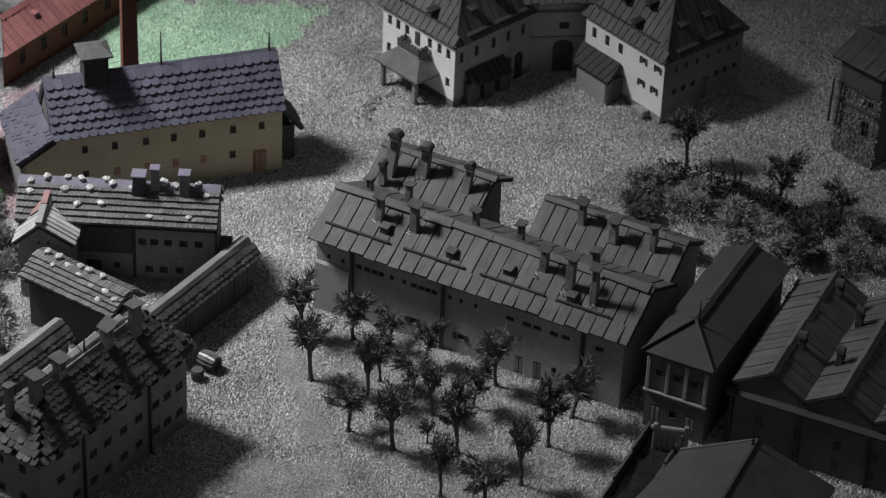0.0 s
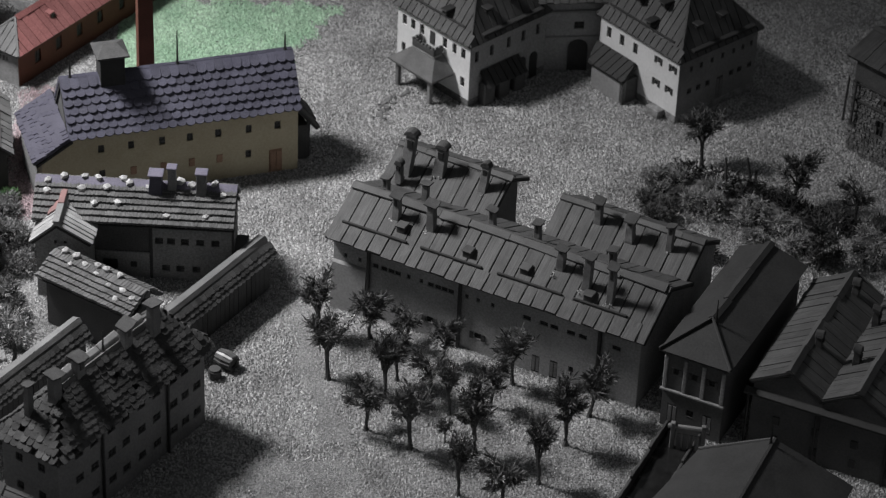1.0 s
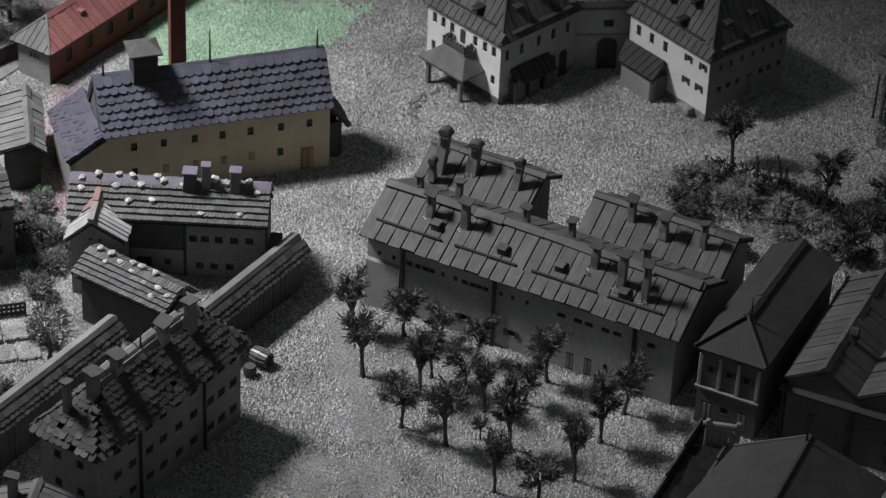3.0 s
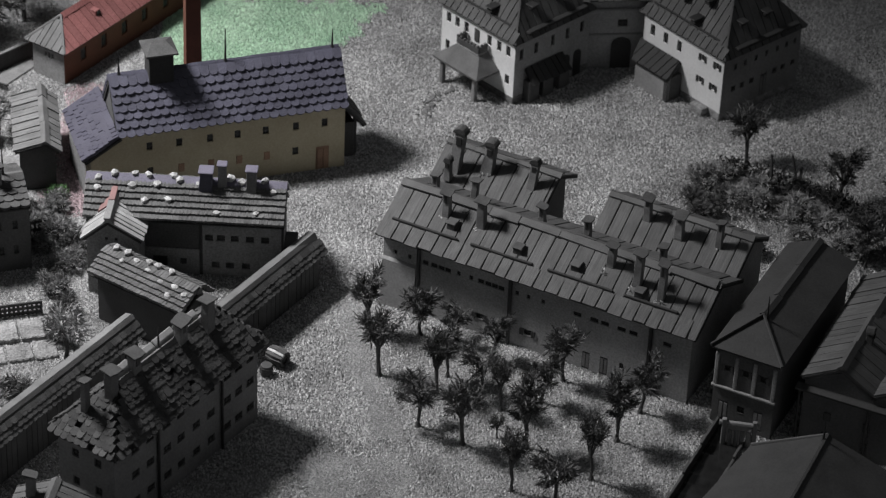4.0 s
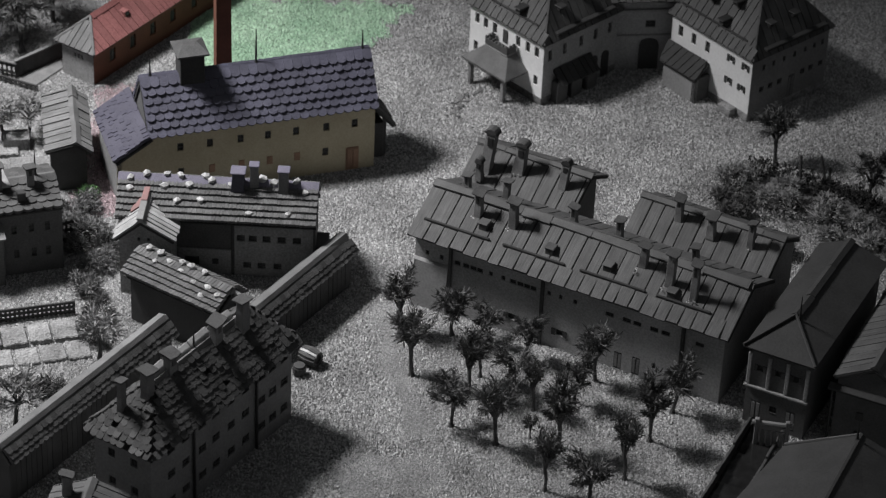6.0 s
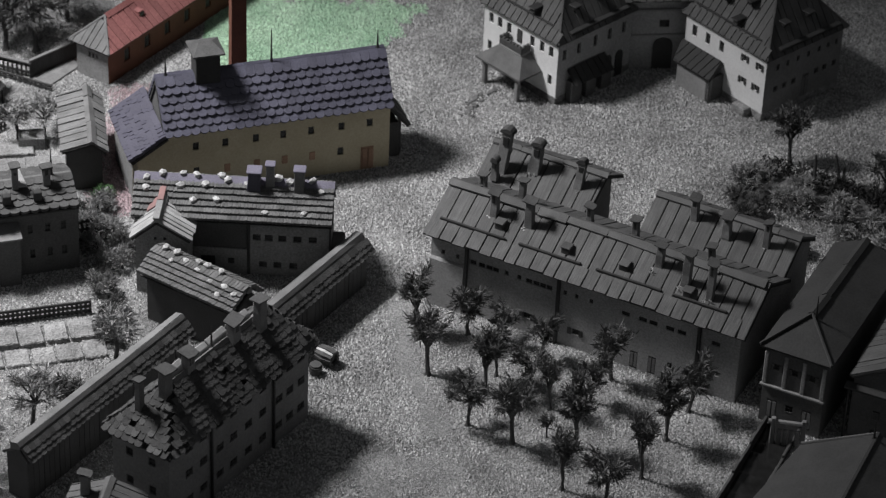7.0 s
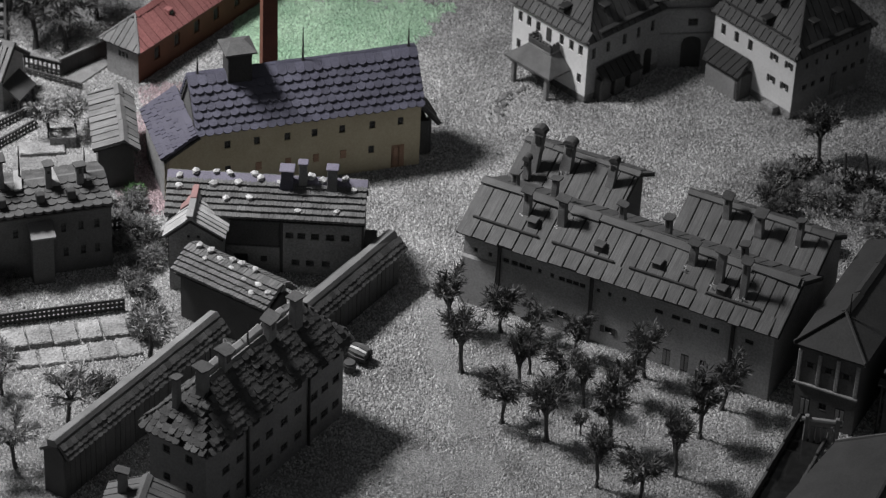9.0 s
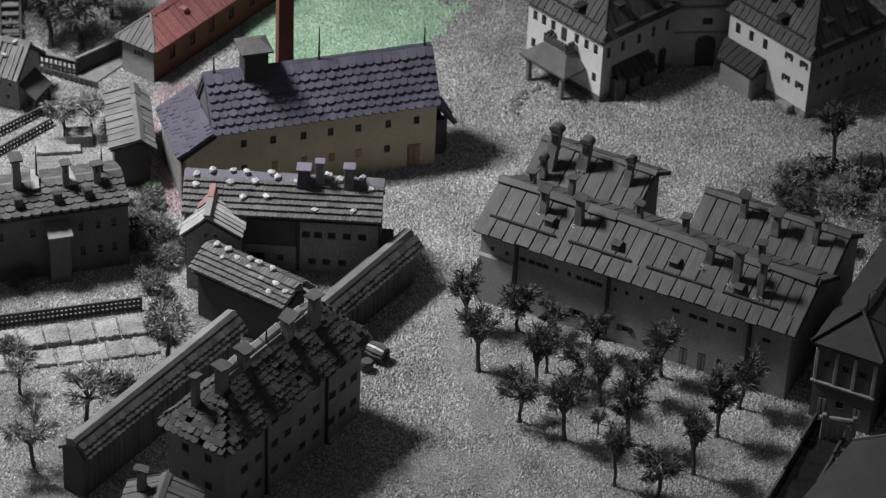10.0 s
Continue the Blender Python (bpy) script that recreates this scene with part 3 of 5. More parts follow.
for k in range(4):
    bm.faces.new((rim[k], rim[(k + 1) % 4], rim[4 + (k + 1) % 4], rim[4 + k]))
bm.faces.new((rim[4], rim[5], top[1], top[0]))
bm.faces.new((rim[6], rim[7], top[0], top[1]))
bm.faces.new((rim[5], rim[6], top[1]))
bm.faces.new((rim[7], rim[4], top[0]))
part("vent_hood", bm, M_CAP, brewery, "pale sheet hood over the roof vent")
for x, hh in ((0.055, 0.13), (0.755, 0.25), (1.47, 0.14)):
    tube("roof_spike", [(x, 0.2, 0.79), (x, 0.2, 0.818), (x, 0.2, 0.80 + hh)], [0.02, 0.008, 0.003], M_IRON, brewery, 6, "thin dark finial")

bm = bmesh.new()
add_prism(bm, [(-0.016, 0.15, 0.728), (1.521, 0.15, 0.728), (1.521, 0.2, 0.796), (-0.016, 0.2, 0.796)], (0, -0.008, 0.012))
part("ridge_flashing", bm, M_VIOLET, brewery)
stack = thing("factory_chimney", (-2.107, 2.035), 15.5, "tall square red brick factory chimney behind the brewery", "chimney")
bm = bmesh.new()
add_prism(bm, [(-0.062, -0.062, 0), (0.062, -0.062, 0), (0.062, 0.062, 0), (-0.062, 0.062, 0)], (0, 0, 0.3))
part("plinth", bm, M_BRICK, stack)
bm = bmesh.new()
lo = [bm.verts.new((0.053 * a, 0.053 * b, 0.3)) for a, b in ((-1, -1), (1, -1), (1, 1), (-1, 1))]
hi = [bm.verts.new((0.046 * a, 0.046 * b, 1.6)) for a, b in ((-1, -1), (1, -1), (1, 1), (-1, 1))]
for k in range(4):
    bm.faces.new((lo[k], lo[(k + 1) % 4], hi[(k + 1) % 4], hi[k]))
bm.faces.new(hi)
part("shaft", bm, M_BRICK, stack)
box("cornice", (-0.065, -0.065, 1.6), (0.065, 0.065, 1.64), M_BRICK, stack)

# ---- the red-roofed workshop ----
red = thing("workshop", (-3.035, 2.58), 57.0, "long brick workshop with a red roof and grey hipped end", "house")
shell(red, 0, 0, 1.5, 0.28, 0.275, 0.395, (M_BRICK, M_BRICK, M_PLASTER), (M_RED, M_MIDROOF, M_MIDROOF, M_RED), hipl=0.165, ridge_y=0.16, front=win_row((0.2, 0.42, 0.64, 0.86, 1.1), 0.15, 0.06, 0.1), left=win_row((0.115, 0.145, 0.175), 0.185, 0.018, 0.045), cell=(0.055, 0.006), over=0.035)

shed = thing("shed", (-2.93, 1.325), 99.8, "narrow grey boarded shed with a low gable roof", "shed")
shell(shed, 0, 0, 0.63, 0.23, 0.305, 0.35, (M_WOOD,) * 3, M_MIDROOF, cell=(0.075, 0.011), over=0.03, ridge_y=0.062)

# ---- the stone-weighted farm and its barns ----
farm = thing("farmhouse", (-2.62, 0.46), -1.0, "grey farmhouse with a shingle roof weighted by stones", "house")
shell(farm, 0, 0, 1.22, 0.25, 0.462, 0.56, (M_DARKPLASTER,) * 3, M_SHINGLE, front=win_row((0.74, 0.82, 0.91, 1.01, 1.11), 0.285, 0.05, 0.05) + win_row((0.78, 0.87, 0.97), 0.08, 0.05, 0.05) + [(0.42, 0.06, 0.07, 0.12, "door")], style="ribbed", cell=(0.05, 0.046), over=0.07, gover=0.012, ridge_y=0.14)
annex = thing("gabled_annex", (-2.27, 0.2), 88.0, "small pale gabled annex with a boarded roof", "house")
shell(annex, 0, 0, 0.31, 0.32, 0.42, 0.535, (M_PLASTER,) * 3, M_PALEBOARD, left=win_row((0.12, 0.18), 0.405, 0.018, 0.026) + win_row((0.22,), 0.27, 0.04, 0.05), cell=(0.046, 0.007), over=0.025, ridge_y=0.185)
bm = bmesh.new()
add_prism(bm, [(0.15, 0.18, 0.577), (0.15, 0.27, 0.501), (0.15, 0.27, 0.485), (0.15, 0.18, 0.557)], (0.19, 0, 0))
part("ridge_tip", bm, M_ROSE, annex, "faded red paint on the roof end")
box("ridge_paint", (0.17, 0.167, 0.566), (0.347, 0.206, 0.584), M_ROSE, annex, "red painted ridge end", 0.003)
box("ridge_board", (-0.032, 0.165, 0.564), (0.169, 0.207, 0.58), M_CHIM, annex, "pale ridge board", 0.003)
barn = thing("barn", (-2.49, -0.075), -32.6, "dark timber barn, its shingle roof weighted by stones", "barn")
shell(barn, 0, 0, 0.655, 0.20, 0.345, 0.416, (M_WOOD,) * 3, M_SHINGLE, style="ribbed", cell=(0.048, 0.036), over=0.035, ridge_y=0.13)
bm = bmesh.new()
add_prism(bm, [(-0.035, 0.094, 0.43), (-0.035, 0.094, 0.444), (-0.035, 0.128, 0.466), (-0.035, 0.142, 0.46), (-0.035, 0.142, 0.416)], (0.725, 0, 0))
part("ridge_board", bm, M_MIDROOF, barn, "smooth pale ridge board")
dshed = thing("tiled_shed", (-1.655, -0.39), 58.3, "long low shed with scalloped grey tiles", "shed")
shell(dshed, 0, 0, 0.92, 0.17, 0.245, 0.31, (M_WOOD,) * 3, M_SLATE, style="plain", over=0.022, ridge_y=0.06)
lwall = thing("roofed_wall", (-2.975, -1.86), 57.9, "long timber shed wall under a narrow tiled roof", "shed")
shell(lwall, 0, 0, 1.48, 0.15, 0.305, 0.37, (M_WOOD,) * 3, M_SLATE, style="plain", over=0.022, gover=0.015, ridge_y=0.055)
for host, L, ry, ze, zr, g in ((lwall, 1.48, 0.055, 0.305, 0.37, 0.015), (dshed, 0.92, 0.06, 0.245, 0.31, 0.03)):
    p = (zr - ze) / ry
    slope(host, (0, -0.024, ze - 0.024 * p + 0.016), (1, 0, 0), (0, 1, p), (-g, -g), (L + g, L + g), (ry + 0.006) * math.hypot(1, p), "scale", M_SHADETILE, cell=(0.043, 0.037), name="tile_bed", flat=0.5)
    bm = bmesh.new()
    add_prism(bm, [(-g - 0.004, ry - 0.016, zr - 0.004), (-g - 0.004, ry - 0.02, zr + 0.018), (-g - 0.004, ry - 0.002, zr + 0.04), (-g - 0.004, ry + 0.05, zr + 0.028), (-g - 0.004, ry + 0.05, zr - 0.02)], (L + 2 * g + 0.008, 0, 0))
    part("ridge_board", bm, M_MIDROOF, host, "pale ridge board")
    for k in range(int(L / 0.045)):
        piece("wall_plank", "board", M_WOOD, host, Vector((0.022 + 0.045 * k, 0.0, 0.0)), Vector((0.041, 0, 0)), Vector((0, 0, ze - 0.012)), Vector((0, -RNG.uniform(0.003, 0.008), 0)))

tower = thing("town_house", (-2.156, -2.073), 57.2, "three-storey plastered town house with an uneven tile roof", "house")
tw = []
for z in (0.49, 0.315, 0.125):
    tw += win_row((0.18, 0.31, 0.46, 0.585, 0.725, 0.86, 1.015, 1.12, 1.23), z, 0.066, 0.056)
shell(tower, 0, 0, 1.30, 0.40, 0.585, 0.79, (M_TOWN, M_TOWN, M_TOWN), M_SHADETILE, front=tw, left=win_row((0.12, 0.28), 0.45, 0.05, 0.06) + win_row((0.12, 0.28), 0.25, 0.05, 0.06), style="scale", cell=(0.047, 0.040), hipl=0.28, hipr=0.16, over=0.04, skip=0.03, flat=0.3, rough=0.016)

lhouse = thing("town_house", (-4.30, -0.015), 18.5, "long grey house with scalloped tiles and finials", "house")
shell(lhouse, 0, 0, 1.40, 0.38, 0.475, 0.555, (M_DARKPLASTER,) * 3, M_DARKTILE, front=win_row((0.6, 0.80, 1.10, 1.21, 1.31), 0.34, 0.032, 0.066) + win_row((1.11, 1.22, 1.31), 0.155, 0.032, 0.066), style="scale", cell=(0.06, 0.046), over=0.03, gover=0.005, flat=0.75)

# ---- the long town house with two rear wings ----
main = thing("long_house", (-0.768, 0.265), -26.4, "long grey plastered house under a seamed board roof", "house")
mw = win_row((0.081, 0.18, 0.52, 0.606, 0.917, 0.994, 1.092), 0.385, 0.025, 0.035)
mw += win_row((0.29, 0.349, 0.40, 0.445, 0.671, 0.721, 0.765, 0.81, ), 0.381, 0.042, 0.036)
mw += win_row((1.322, 1.435, 1.505, 1.615, 1.692, 1.914), 0.378, 0.055, 0.036)
mw += win_row((1.002, 0.674), 0.12, 0.05, 0.045, "shut") + [(0.068, 0.1, 0.03, 0.055)] + [(1.398, 0.065, 0.05, 0.125, "door"), (1.518, 0.067, 0.05, 0.13, "door"), (1.632, 0.11, 0.03, 0.045)]
# right end walls get darker plaster, which carries the shade they stand in
shell(main, 0, 0, 2.067, 0.62, 0.52, 0.675, (M_LONGWALL, M_PLASTER, M_LONGWALL), M_SLATE, front=mw, cell=(0.088, 0.008), over=0.045, gover=0.042)
shell(main, 0.045, 0.64, 0.645, 0.48, 0.53, 0.66, (M_PLASTER, M_DARKPLASTER, M_PLASTER), M_SLATE, cell=(0.085, 0.008), over=0.02, gover=0.075, walls="brl")
shell(main, 1.14, 0.64, 0.91, 0.46, 0.53, 0.66, (M_PLASTER,) * 3, M_SLATE, cell=(0.085, 0.008), over=0.02, walls="brl")

# ---- the castle court ----
PAVILIONS = []
for nm, at, ang, L, W, fw, rw in (
        ("left", (-0.482, 3.096), -45.5, 0.72, 0.72, win_row((0.068, 0.153, 0.243, 0.471, 0.566, 0.654), 0.392, 0.042, 0.082) + win_row((0.064, 0.656), 0.17, 0.04, 0.076), win_row((0.06, 0.2, 0.36, 0.5, 0.64), 0.375, 0.034, 0.085)),
        ("right", (0.914, 3.082), -48.5, 0.78, 0.74, win_row((0.086, 0.216, 0.35), 0.378, 0.044, 0.088) + win_row((0.579, 0.72), 0.40, 0.035, 0.05, "shut") + win_row((0.573, 0.70), 0.224, 0.035, 0.05, "shut"), win_row((0.11, 0.204, 0.305, 0.406, 0.509, 0.599, 0.68), 0.388, 0.025, 0.045) + win_row((0.108, 0.194, 0.283, 0.506, 0.585, 0.68), 0.215, 0.04, 0.045) + [(0.40, 0.13, 0.06, 0.2, "door")])):
    # right walls greyer than the white front: their shade is put into the colour
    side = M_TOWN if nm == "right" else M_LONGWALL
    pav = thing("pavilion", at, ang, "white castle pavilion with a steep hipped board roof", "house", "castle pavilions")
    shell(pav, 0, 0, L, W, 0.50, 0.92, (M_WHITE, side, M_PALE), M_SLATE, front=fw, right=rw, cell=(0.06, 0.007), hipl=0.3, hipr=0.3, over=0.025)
    PAVILIONS.append(pav)
gate = thing("gatehouse", (0.50, 3.09), 8.0, "plastered gatehouse with an arched doorway", "house")
shell(gate, 0, 0, 0.50, 0.4, 0.60, 0.76, (M_LONGWALL,) * 3, M_SLATE, front=[(0.27, 0.36, 0.07, 0.06), (0.27, 0.12, 0.11, 0.22, "door")], cell=(0.06, 0.007))

# ---- the row by the stream ----
rh = thing("corner_house", (1.568, -0.96), 64.3, "narrow dark house with a hipped roof and tall windows", "house")
shell(rh, 0, 0, 1.15, 0.383, 0.555, 0.628, (M_DARKPLASTER,) * 3, M_DARKROOF, left=win_row((0.075, 0.19, 0.30), 0.41, 0.036, 0.045, "shut") + [(0.07, 0.1, 0.06, 0.14, "door"), (0.18, 0.14, 0.045, 0.05), (0.29, 0.1, 0.06, 0.14, "door")], style="plain", hipl=0.285, over=0.033, ridge_y=0.222)
big = thing("triple_gable_house", (2.885, -1.455), 66.2, "large dark house under three parallel board roofs", "house")
for k in range(3):
    shell(big, 0, 1.26 - 0.42 * (k + 1), 1.1, 0.42, 0.462, 0.585, (M_DARKPLASTER,) * 3, M_SLATE, cell=(0.07, 0.006), over=0.02, gover=0.015, walls="lrfb" if k in (0, 2) else "lr")
low = thing("low_house", (1.40, -1.43), 0.0, "low house with a plain dark felt roof", "house")
EAVE_L, EAVE_R, RIDGE = ((0.0, 0.0), (-0.62, -1.02)), ((0.86, -0.27), (0.34, -1.4)), ((0.415, -0.09), (-0.03, -1.15))
for name, (p, q), m in (("roof_slope", EAVE_L, M_DARKROOF), ("roof_slope", EAVE_R, M_DARKROOF)):
    bm = bmesh.new()
    add_prism(bm, [(*p, 0.31), (*q, 0.31), (*RIDGE[1], 0.482), (*RIDGE[0], 0.482)], (0, 0, 0.014))
    part(name, bm, m, low)
for p, q in (((0.03, -0.035), (-0.57, -1.0)), ((-0.57, -1.0), (0.32, -1.33)), ((0.32, -1.33), (0.82, -0.28)), ((0.82, -0.28), (0.03, -0.035))):
    wall(low, p, q, 0.308, M_DARKPLASTER, gable=(0.44, 0.155) if p == (0.82, -0.28) else None)
tube("ridge_cap", [(RIDGE[0][0], RIDGE[0][1], 0.492), (RIDGE[1][0], RIDGE[1][1], 0.492)], [0.016, 0.016], M_DARKROOF, low)
tube("verge_board", [(0.0, 0.0, 0.328), (0.415, -0.09, 0.497)], [0.01, 0.01], M_SLATE, low)
tube("roof_spike", [(0.385, -0.14, 0.48), (0.385, -0.14, 0.51), (0.385, -0.14, 0.63)], [0.012, 0.008, 0.002], M_IRON, low)
ruin = thing("stone_tower", (2.580, 2.283), -44.0, "ruined rubble stone tower with a slab roof", "tower")
shell(ruin, 0, 0, 0.34, 0.44, 0.74, 0.82, (M_DARKPLASTER,) * 3, M_SLATE, front=[(0.25, 0.27, 0.055, 0.12), (0.27, 0.47, 0.04, 0.045)], cell=(0.12, 0.006), over=0.05, gover=0.05)
box("string_course", (-0.004, -0.018, 0.40), (0.344, -0.001, 0.418), M_WOOD, ruin)
box("string_course", (-0.004, -0.018, 0.535), (0.344, -0.001, 0.55), M_WOOD, ruin)
for x in (-0.035, 0.03):
    tube("prop", [(x, -0.03, 0.22), (x + 0.006, -0.026, 0.56)], [0.01, 0.008], M_WOOD, ruin)
z = 0.0
while z < 0.53:
    hgt, x = RNG.uniform(0.016, 0.028), -0.01
    while x < 0.34:
        wid = RNG.uniform(0.02, 0.046)
        if not (abs(x + wid / 2 - 0.25) < 0.05 and abs(z + 0.012 - 0.27) < 0.075) and not (abs(x + wid / 2 - 0.27) < 0.04 and abs(z + 0.012 - 0.47) < 0.035):
            piece("stone", "board", M_RUBBLE, ruin, Vector((x + wid / 2, 0.0, z)), Vector((wid - 0.008, 0, RNG.uniform(-0.003, 0.003))), Vector((0, 0, hgt - 0.007)), Vector((0, -RNG.uniform(0.004, 0.012), 0)))
        x += wid
    z += hgt


# ---- trees ----
def blade_tuft(bm, c, n, spread, size, rng, up=0.6):
    for _ in range(n):
        d = Vector((rng.gauss(0, 1), rng.gauss(0, 1), rng.gauss(up, 0.8))).normalized()
        p = Vector(c) + Vector((rng.gauss(0, 1), rng.gauss(0, 1), rng.gauss(0, 0.8))) * spread
        side = d.cross(Vector((rng.gauss(0, 1), rng.gauss(0, 1), rng.gauss(0, 1)))).normalized()
        ln, w = size * rng.uniform(0.6, 1.5), size * rng.uniform(0.12, 0.26)
        mid = p + d * ln * 0.55 + Vector((0, 0, -0.1 * ln))
        v = [bm.verts.new(q) for q in (p, mid + side * w, p + d * ln, mid - side * w)]
        bm.faces.new(v)


def frond(bm, p, d, ln, w, rng):
    """One long curved leaf from p along d."""
    side = d.cross(Vector((rng.gauss(0, 1), rng.gauss(0, 1), rng.gauss(0, 0.4)))).normalized() * w
    a = p + d * ln * 0.45 + Vector((0, 0, 0.02 * ln))
    b = p + d * ln * 0.8 + Vector((0, 0, 0.02 * ln))
    c = p + d * ln - Vector((0, 0, 0.04 * ln))
    v = [bm.verts.new(q) for q in (p, a + side, b + side * 0.7, c, b - side * 0.7, a - side)]
    bm.faces.new((v[0], v[1], v[5]))
    bm.faces.new((v[1], v[2], v[4], v[5]))
    bm.faces.new((v[2], v[3], v[4]))


def tree(seed, h, leafmat=None):
    """A model tree: a tapered trunk, forked upswept limbs and many short narrow dry leaves; its base at the origin."""
    rng = random.Random(seed)
    root = thing("tree", (0, 0), 0, "small bare-trunked model tree with a tufted dry crown", "tree", "orchard trees")
    lean = (rng.uniform(-0.02, 0.02), rng.uniform(-0.02, 0.02))
    fork = h * rng.uniform(0.36, 0.46)
    top = Vector((lean[0], lean[1], fork))
    bm = bmesh.new()
    add_tube(bm, [(0, 0, -0.01), (0, 0, 0.012), (lean[0] * 0.2 + 0.004, lean[1] * 0.6, fork * 0.45), top], [0.024, 0.0135, 0.0105, 0.013], 7)
    part("trunk", bm, M_BARK, root)
    crown = bmesh.new()
    limbs = bmesh.new()
    sort = seed % 3
    for i in range(rng.randint(8, 10)):
        a = 2.4 * i + rng.uniform(-0.5, 0.5)
        out = h * rng.uniform(*((0.08, 0.2), (0.16, 0.32), (0.12, 0.27))[sort])
        rise = h * rng.uniform(*((0.22, 0.6), (0.12, 0.42), (0.1, 0.5))[sort])
        o = top - Vector((0, 0, h * rng.uniform(0.0, 0.06)))
        m = top + Vector((math.cos(a) * out * 0.55, math.sin(a) * out * 0.55, rise * 0.6))
        tips = []
        for _ in range(3):
            b = a + rng.gauss(0, 0.55)
            reach = out * rng.uniform(0.75, 1.35)
            tips.append(top + Vector((math.cos(b) * reach, math.sin(b) * reach, rise * rng.uniform(0.7, 1.25) - (0.0, 0.07, 0.03)[sort] * h * rng.random())))
        add_tube(limbs, [o, o.lerp(m, 0.5) + Vector((rng.gauss(0, 0.006), rng.gauss(0, 0.006), 0)), m], [0.010, 0.007, 0.005], 4)
        for e in tips:
            bend = m.lerp(e, 0.5) + Vector((rng.gauss(0, 0.01), rng.gauss(0, 0.01), rng.uniform(0, 0.014)))
            add_tube(limbs, [m, bend, e], [0.005, 0.0035, 0.0015], 3)
            for j in range(50):
                f = j / 49
                q = m.lerp(bend, f * 2) if f < 0.5 else bend.lerp(e, f * 2 - 1)
                along = ((bend - m) if f < 0.5 else (e - bend)).normalized()
                d = (along * rng.uniform(0.4, 1.6) + Vector((rng.gauss(0, 0.6), rng.gauss(0, 0.6), rng.gauss(0.05, 0.5)))).normalized()
                frond(crown, q + Vector((rng.gauss(0, 0.006), rng.gauss(0, 0.006), rng.gauss(0, 0.006))), d, rng.uniform(0.018, 0.062), rng.uniform(0.0016, 0.0042), rng)
    part("limb", limbs, M_BARK, root)
    part("crown", crown, leafmat or M_LEAF, root)
    return root


SORTS = [tree(s, 0.40) for s in (3, 5, 8, 13, 21)]
# garden trees: their lit crowns come from the lighter leaf colour
LIT_SORTS = [tree(s, 0.40, M_LITLEAF) for s in (4, 7)]
ORCHARD = [(-0.835, -0.064, 0.42), (-0.756, -0.51, 0.46), (-0.523, -0.086, 0.40), (-0.505, -0.98, 0.40), (-0.41, -0.666, 0.39), (-0.343, -0.496, 0.36),
           (-0.24, -1.135, 0.44), (-0.068, -0.28, 0.34), (-0.297, -0.127, 0.30), (0.047, -1.54, 0.38), (0.132, -1.134, 0.46), (-0.038, -1.068, 0.17),
           (0.223, -0.702, 0.36), (0.294, -1.658, 0.42), (0.508, -1.406, 0.40), (0.665, -1.044, 0.44), (0.351, -0.484, 0.39), (0.81, -0.757, 0.41), (-0.14, -0.62, 0.36), (-0.02, -0.80, 0.33)]
OTHERS = [(1.594, 1.97, 0.33), (2.176, 1.569, 0.33), (2.554, 1.364, 0.27), (2.285, 0.842, 0.27), (-2.638, -0.503, 0.48), (-3.049, -1.182, 0.48),
          (-3.47, -0.943, 0.36), (-3.295, -1.618, 0.46), (-3.556, 1.846, 0.42), (-3.392, 1.895, 0.40), (-3.9, -1.3, 0.4)]
for i, (x, y, hh) in enumerate(ORCHARD + OTHERS):
    k = hh / 0.42 * (1.45 if len(ORCHARD) <= i < len(ORCHARD) + 4 else 1.0 if i >= len(ORCHARD) else 1.06)
    src = SORTS[(1, 2, 3, 2)[i - len(ORCHARD)] if len(ORCHARD) <= i < len(ORCHARD) + 4 else i % 5]
    if i >= len(ORCHARD) + 4:
        src = LIT_SORTS[i % 2]
    m = pose(x * S, y * S, 0, 0, 0, 77 * i)
    if i < 5 or len(ORCHARD) + 4 <= i < len(ORCHARD) + 6:
        src.matrix_basis, src.scale = m, (k, k, k)
        ob = src
    else:
        ob = copy_thing(src, m)
        ob.scale = (k, k, k)
    if i >= len(ORCHARD):
        ob["group"] = "garden and hill trees"

# ---- details of the long house ----
RIDGE_Y, PITCH = 0.31, 0.155 / 0.31
for a, b, y, z, pitch, wide in ((-0.04, 2.085, 0.31, 0.675, 0.5, 0.05), (-0.03, 0.775, 0.88, 0.66, 0.54, 0.032), (1.11, 2.08, 0.87, 0.66, 0.56, 0.034)):
    for s in (-1, 1):
        u = a
        while u < b - 0.02:
            e = min(b, u + RNG.uniform(0.16, 0.42))
            e = b if b - e < 0.08 else e
            wa, wb, up = wide * RNG.uniform(0.75, 1.1), wide * RNG.uniform(0.75, 1.1), RNG.uniform(-0.003, 0.004)
            bm = bmesh.new()
            add_prism(bm, [(u + 0.003, y, z + 0.032 + up), (e, y, z + 0.032 + up + RNG.uniform(-0.004, 0.004)), (e, y + s * wb, z + 0.034 + up - wb * pitch), (u + 0.003, y + s * wa, z + 0.034 + up - wa * pitch)], (0, 0, 0.008))
            part("ridge_flashing", bm, M_SLATE, main)
            u = e
u = -0.02
while u < 2.05:
    w = RNG.uniform(0.07, 0.098)
    y0 = -0.062 + RNG.uniform(-0.006, 0.006)
    piece("eave_board", "board", M_SLATE, main, Vector((u + w / 2, y0, 0.546 + 0.5 * y0)), Vector((w - 0.010, 0, RNG.uniform(-0.003, 0.003))), Vector((RNG.uniform(-0.004, 0.004), 0.118, 0.057)), Vector((0, -0.004, RNG.uniform(0.009, 0.014))))
    u += w
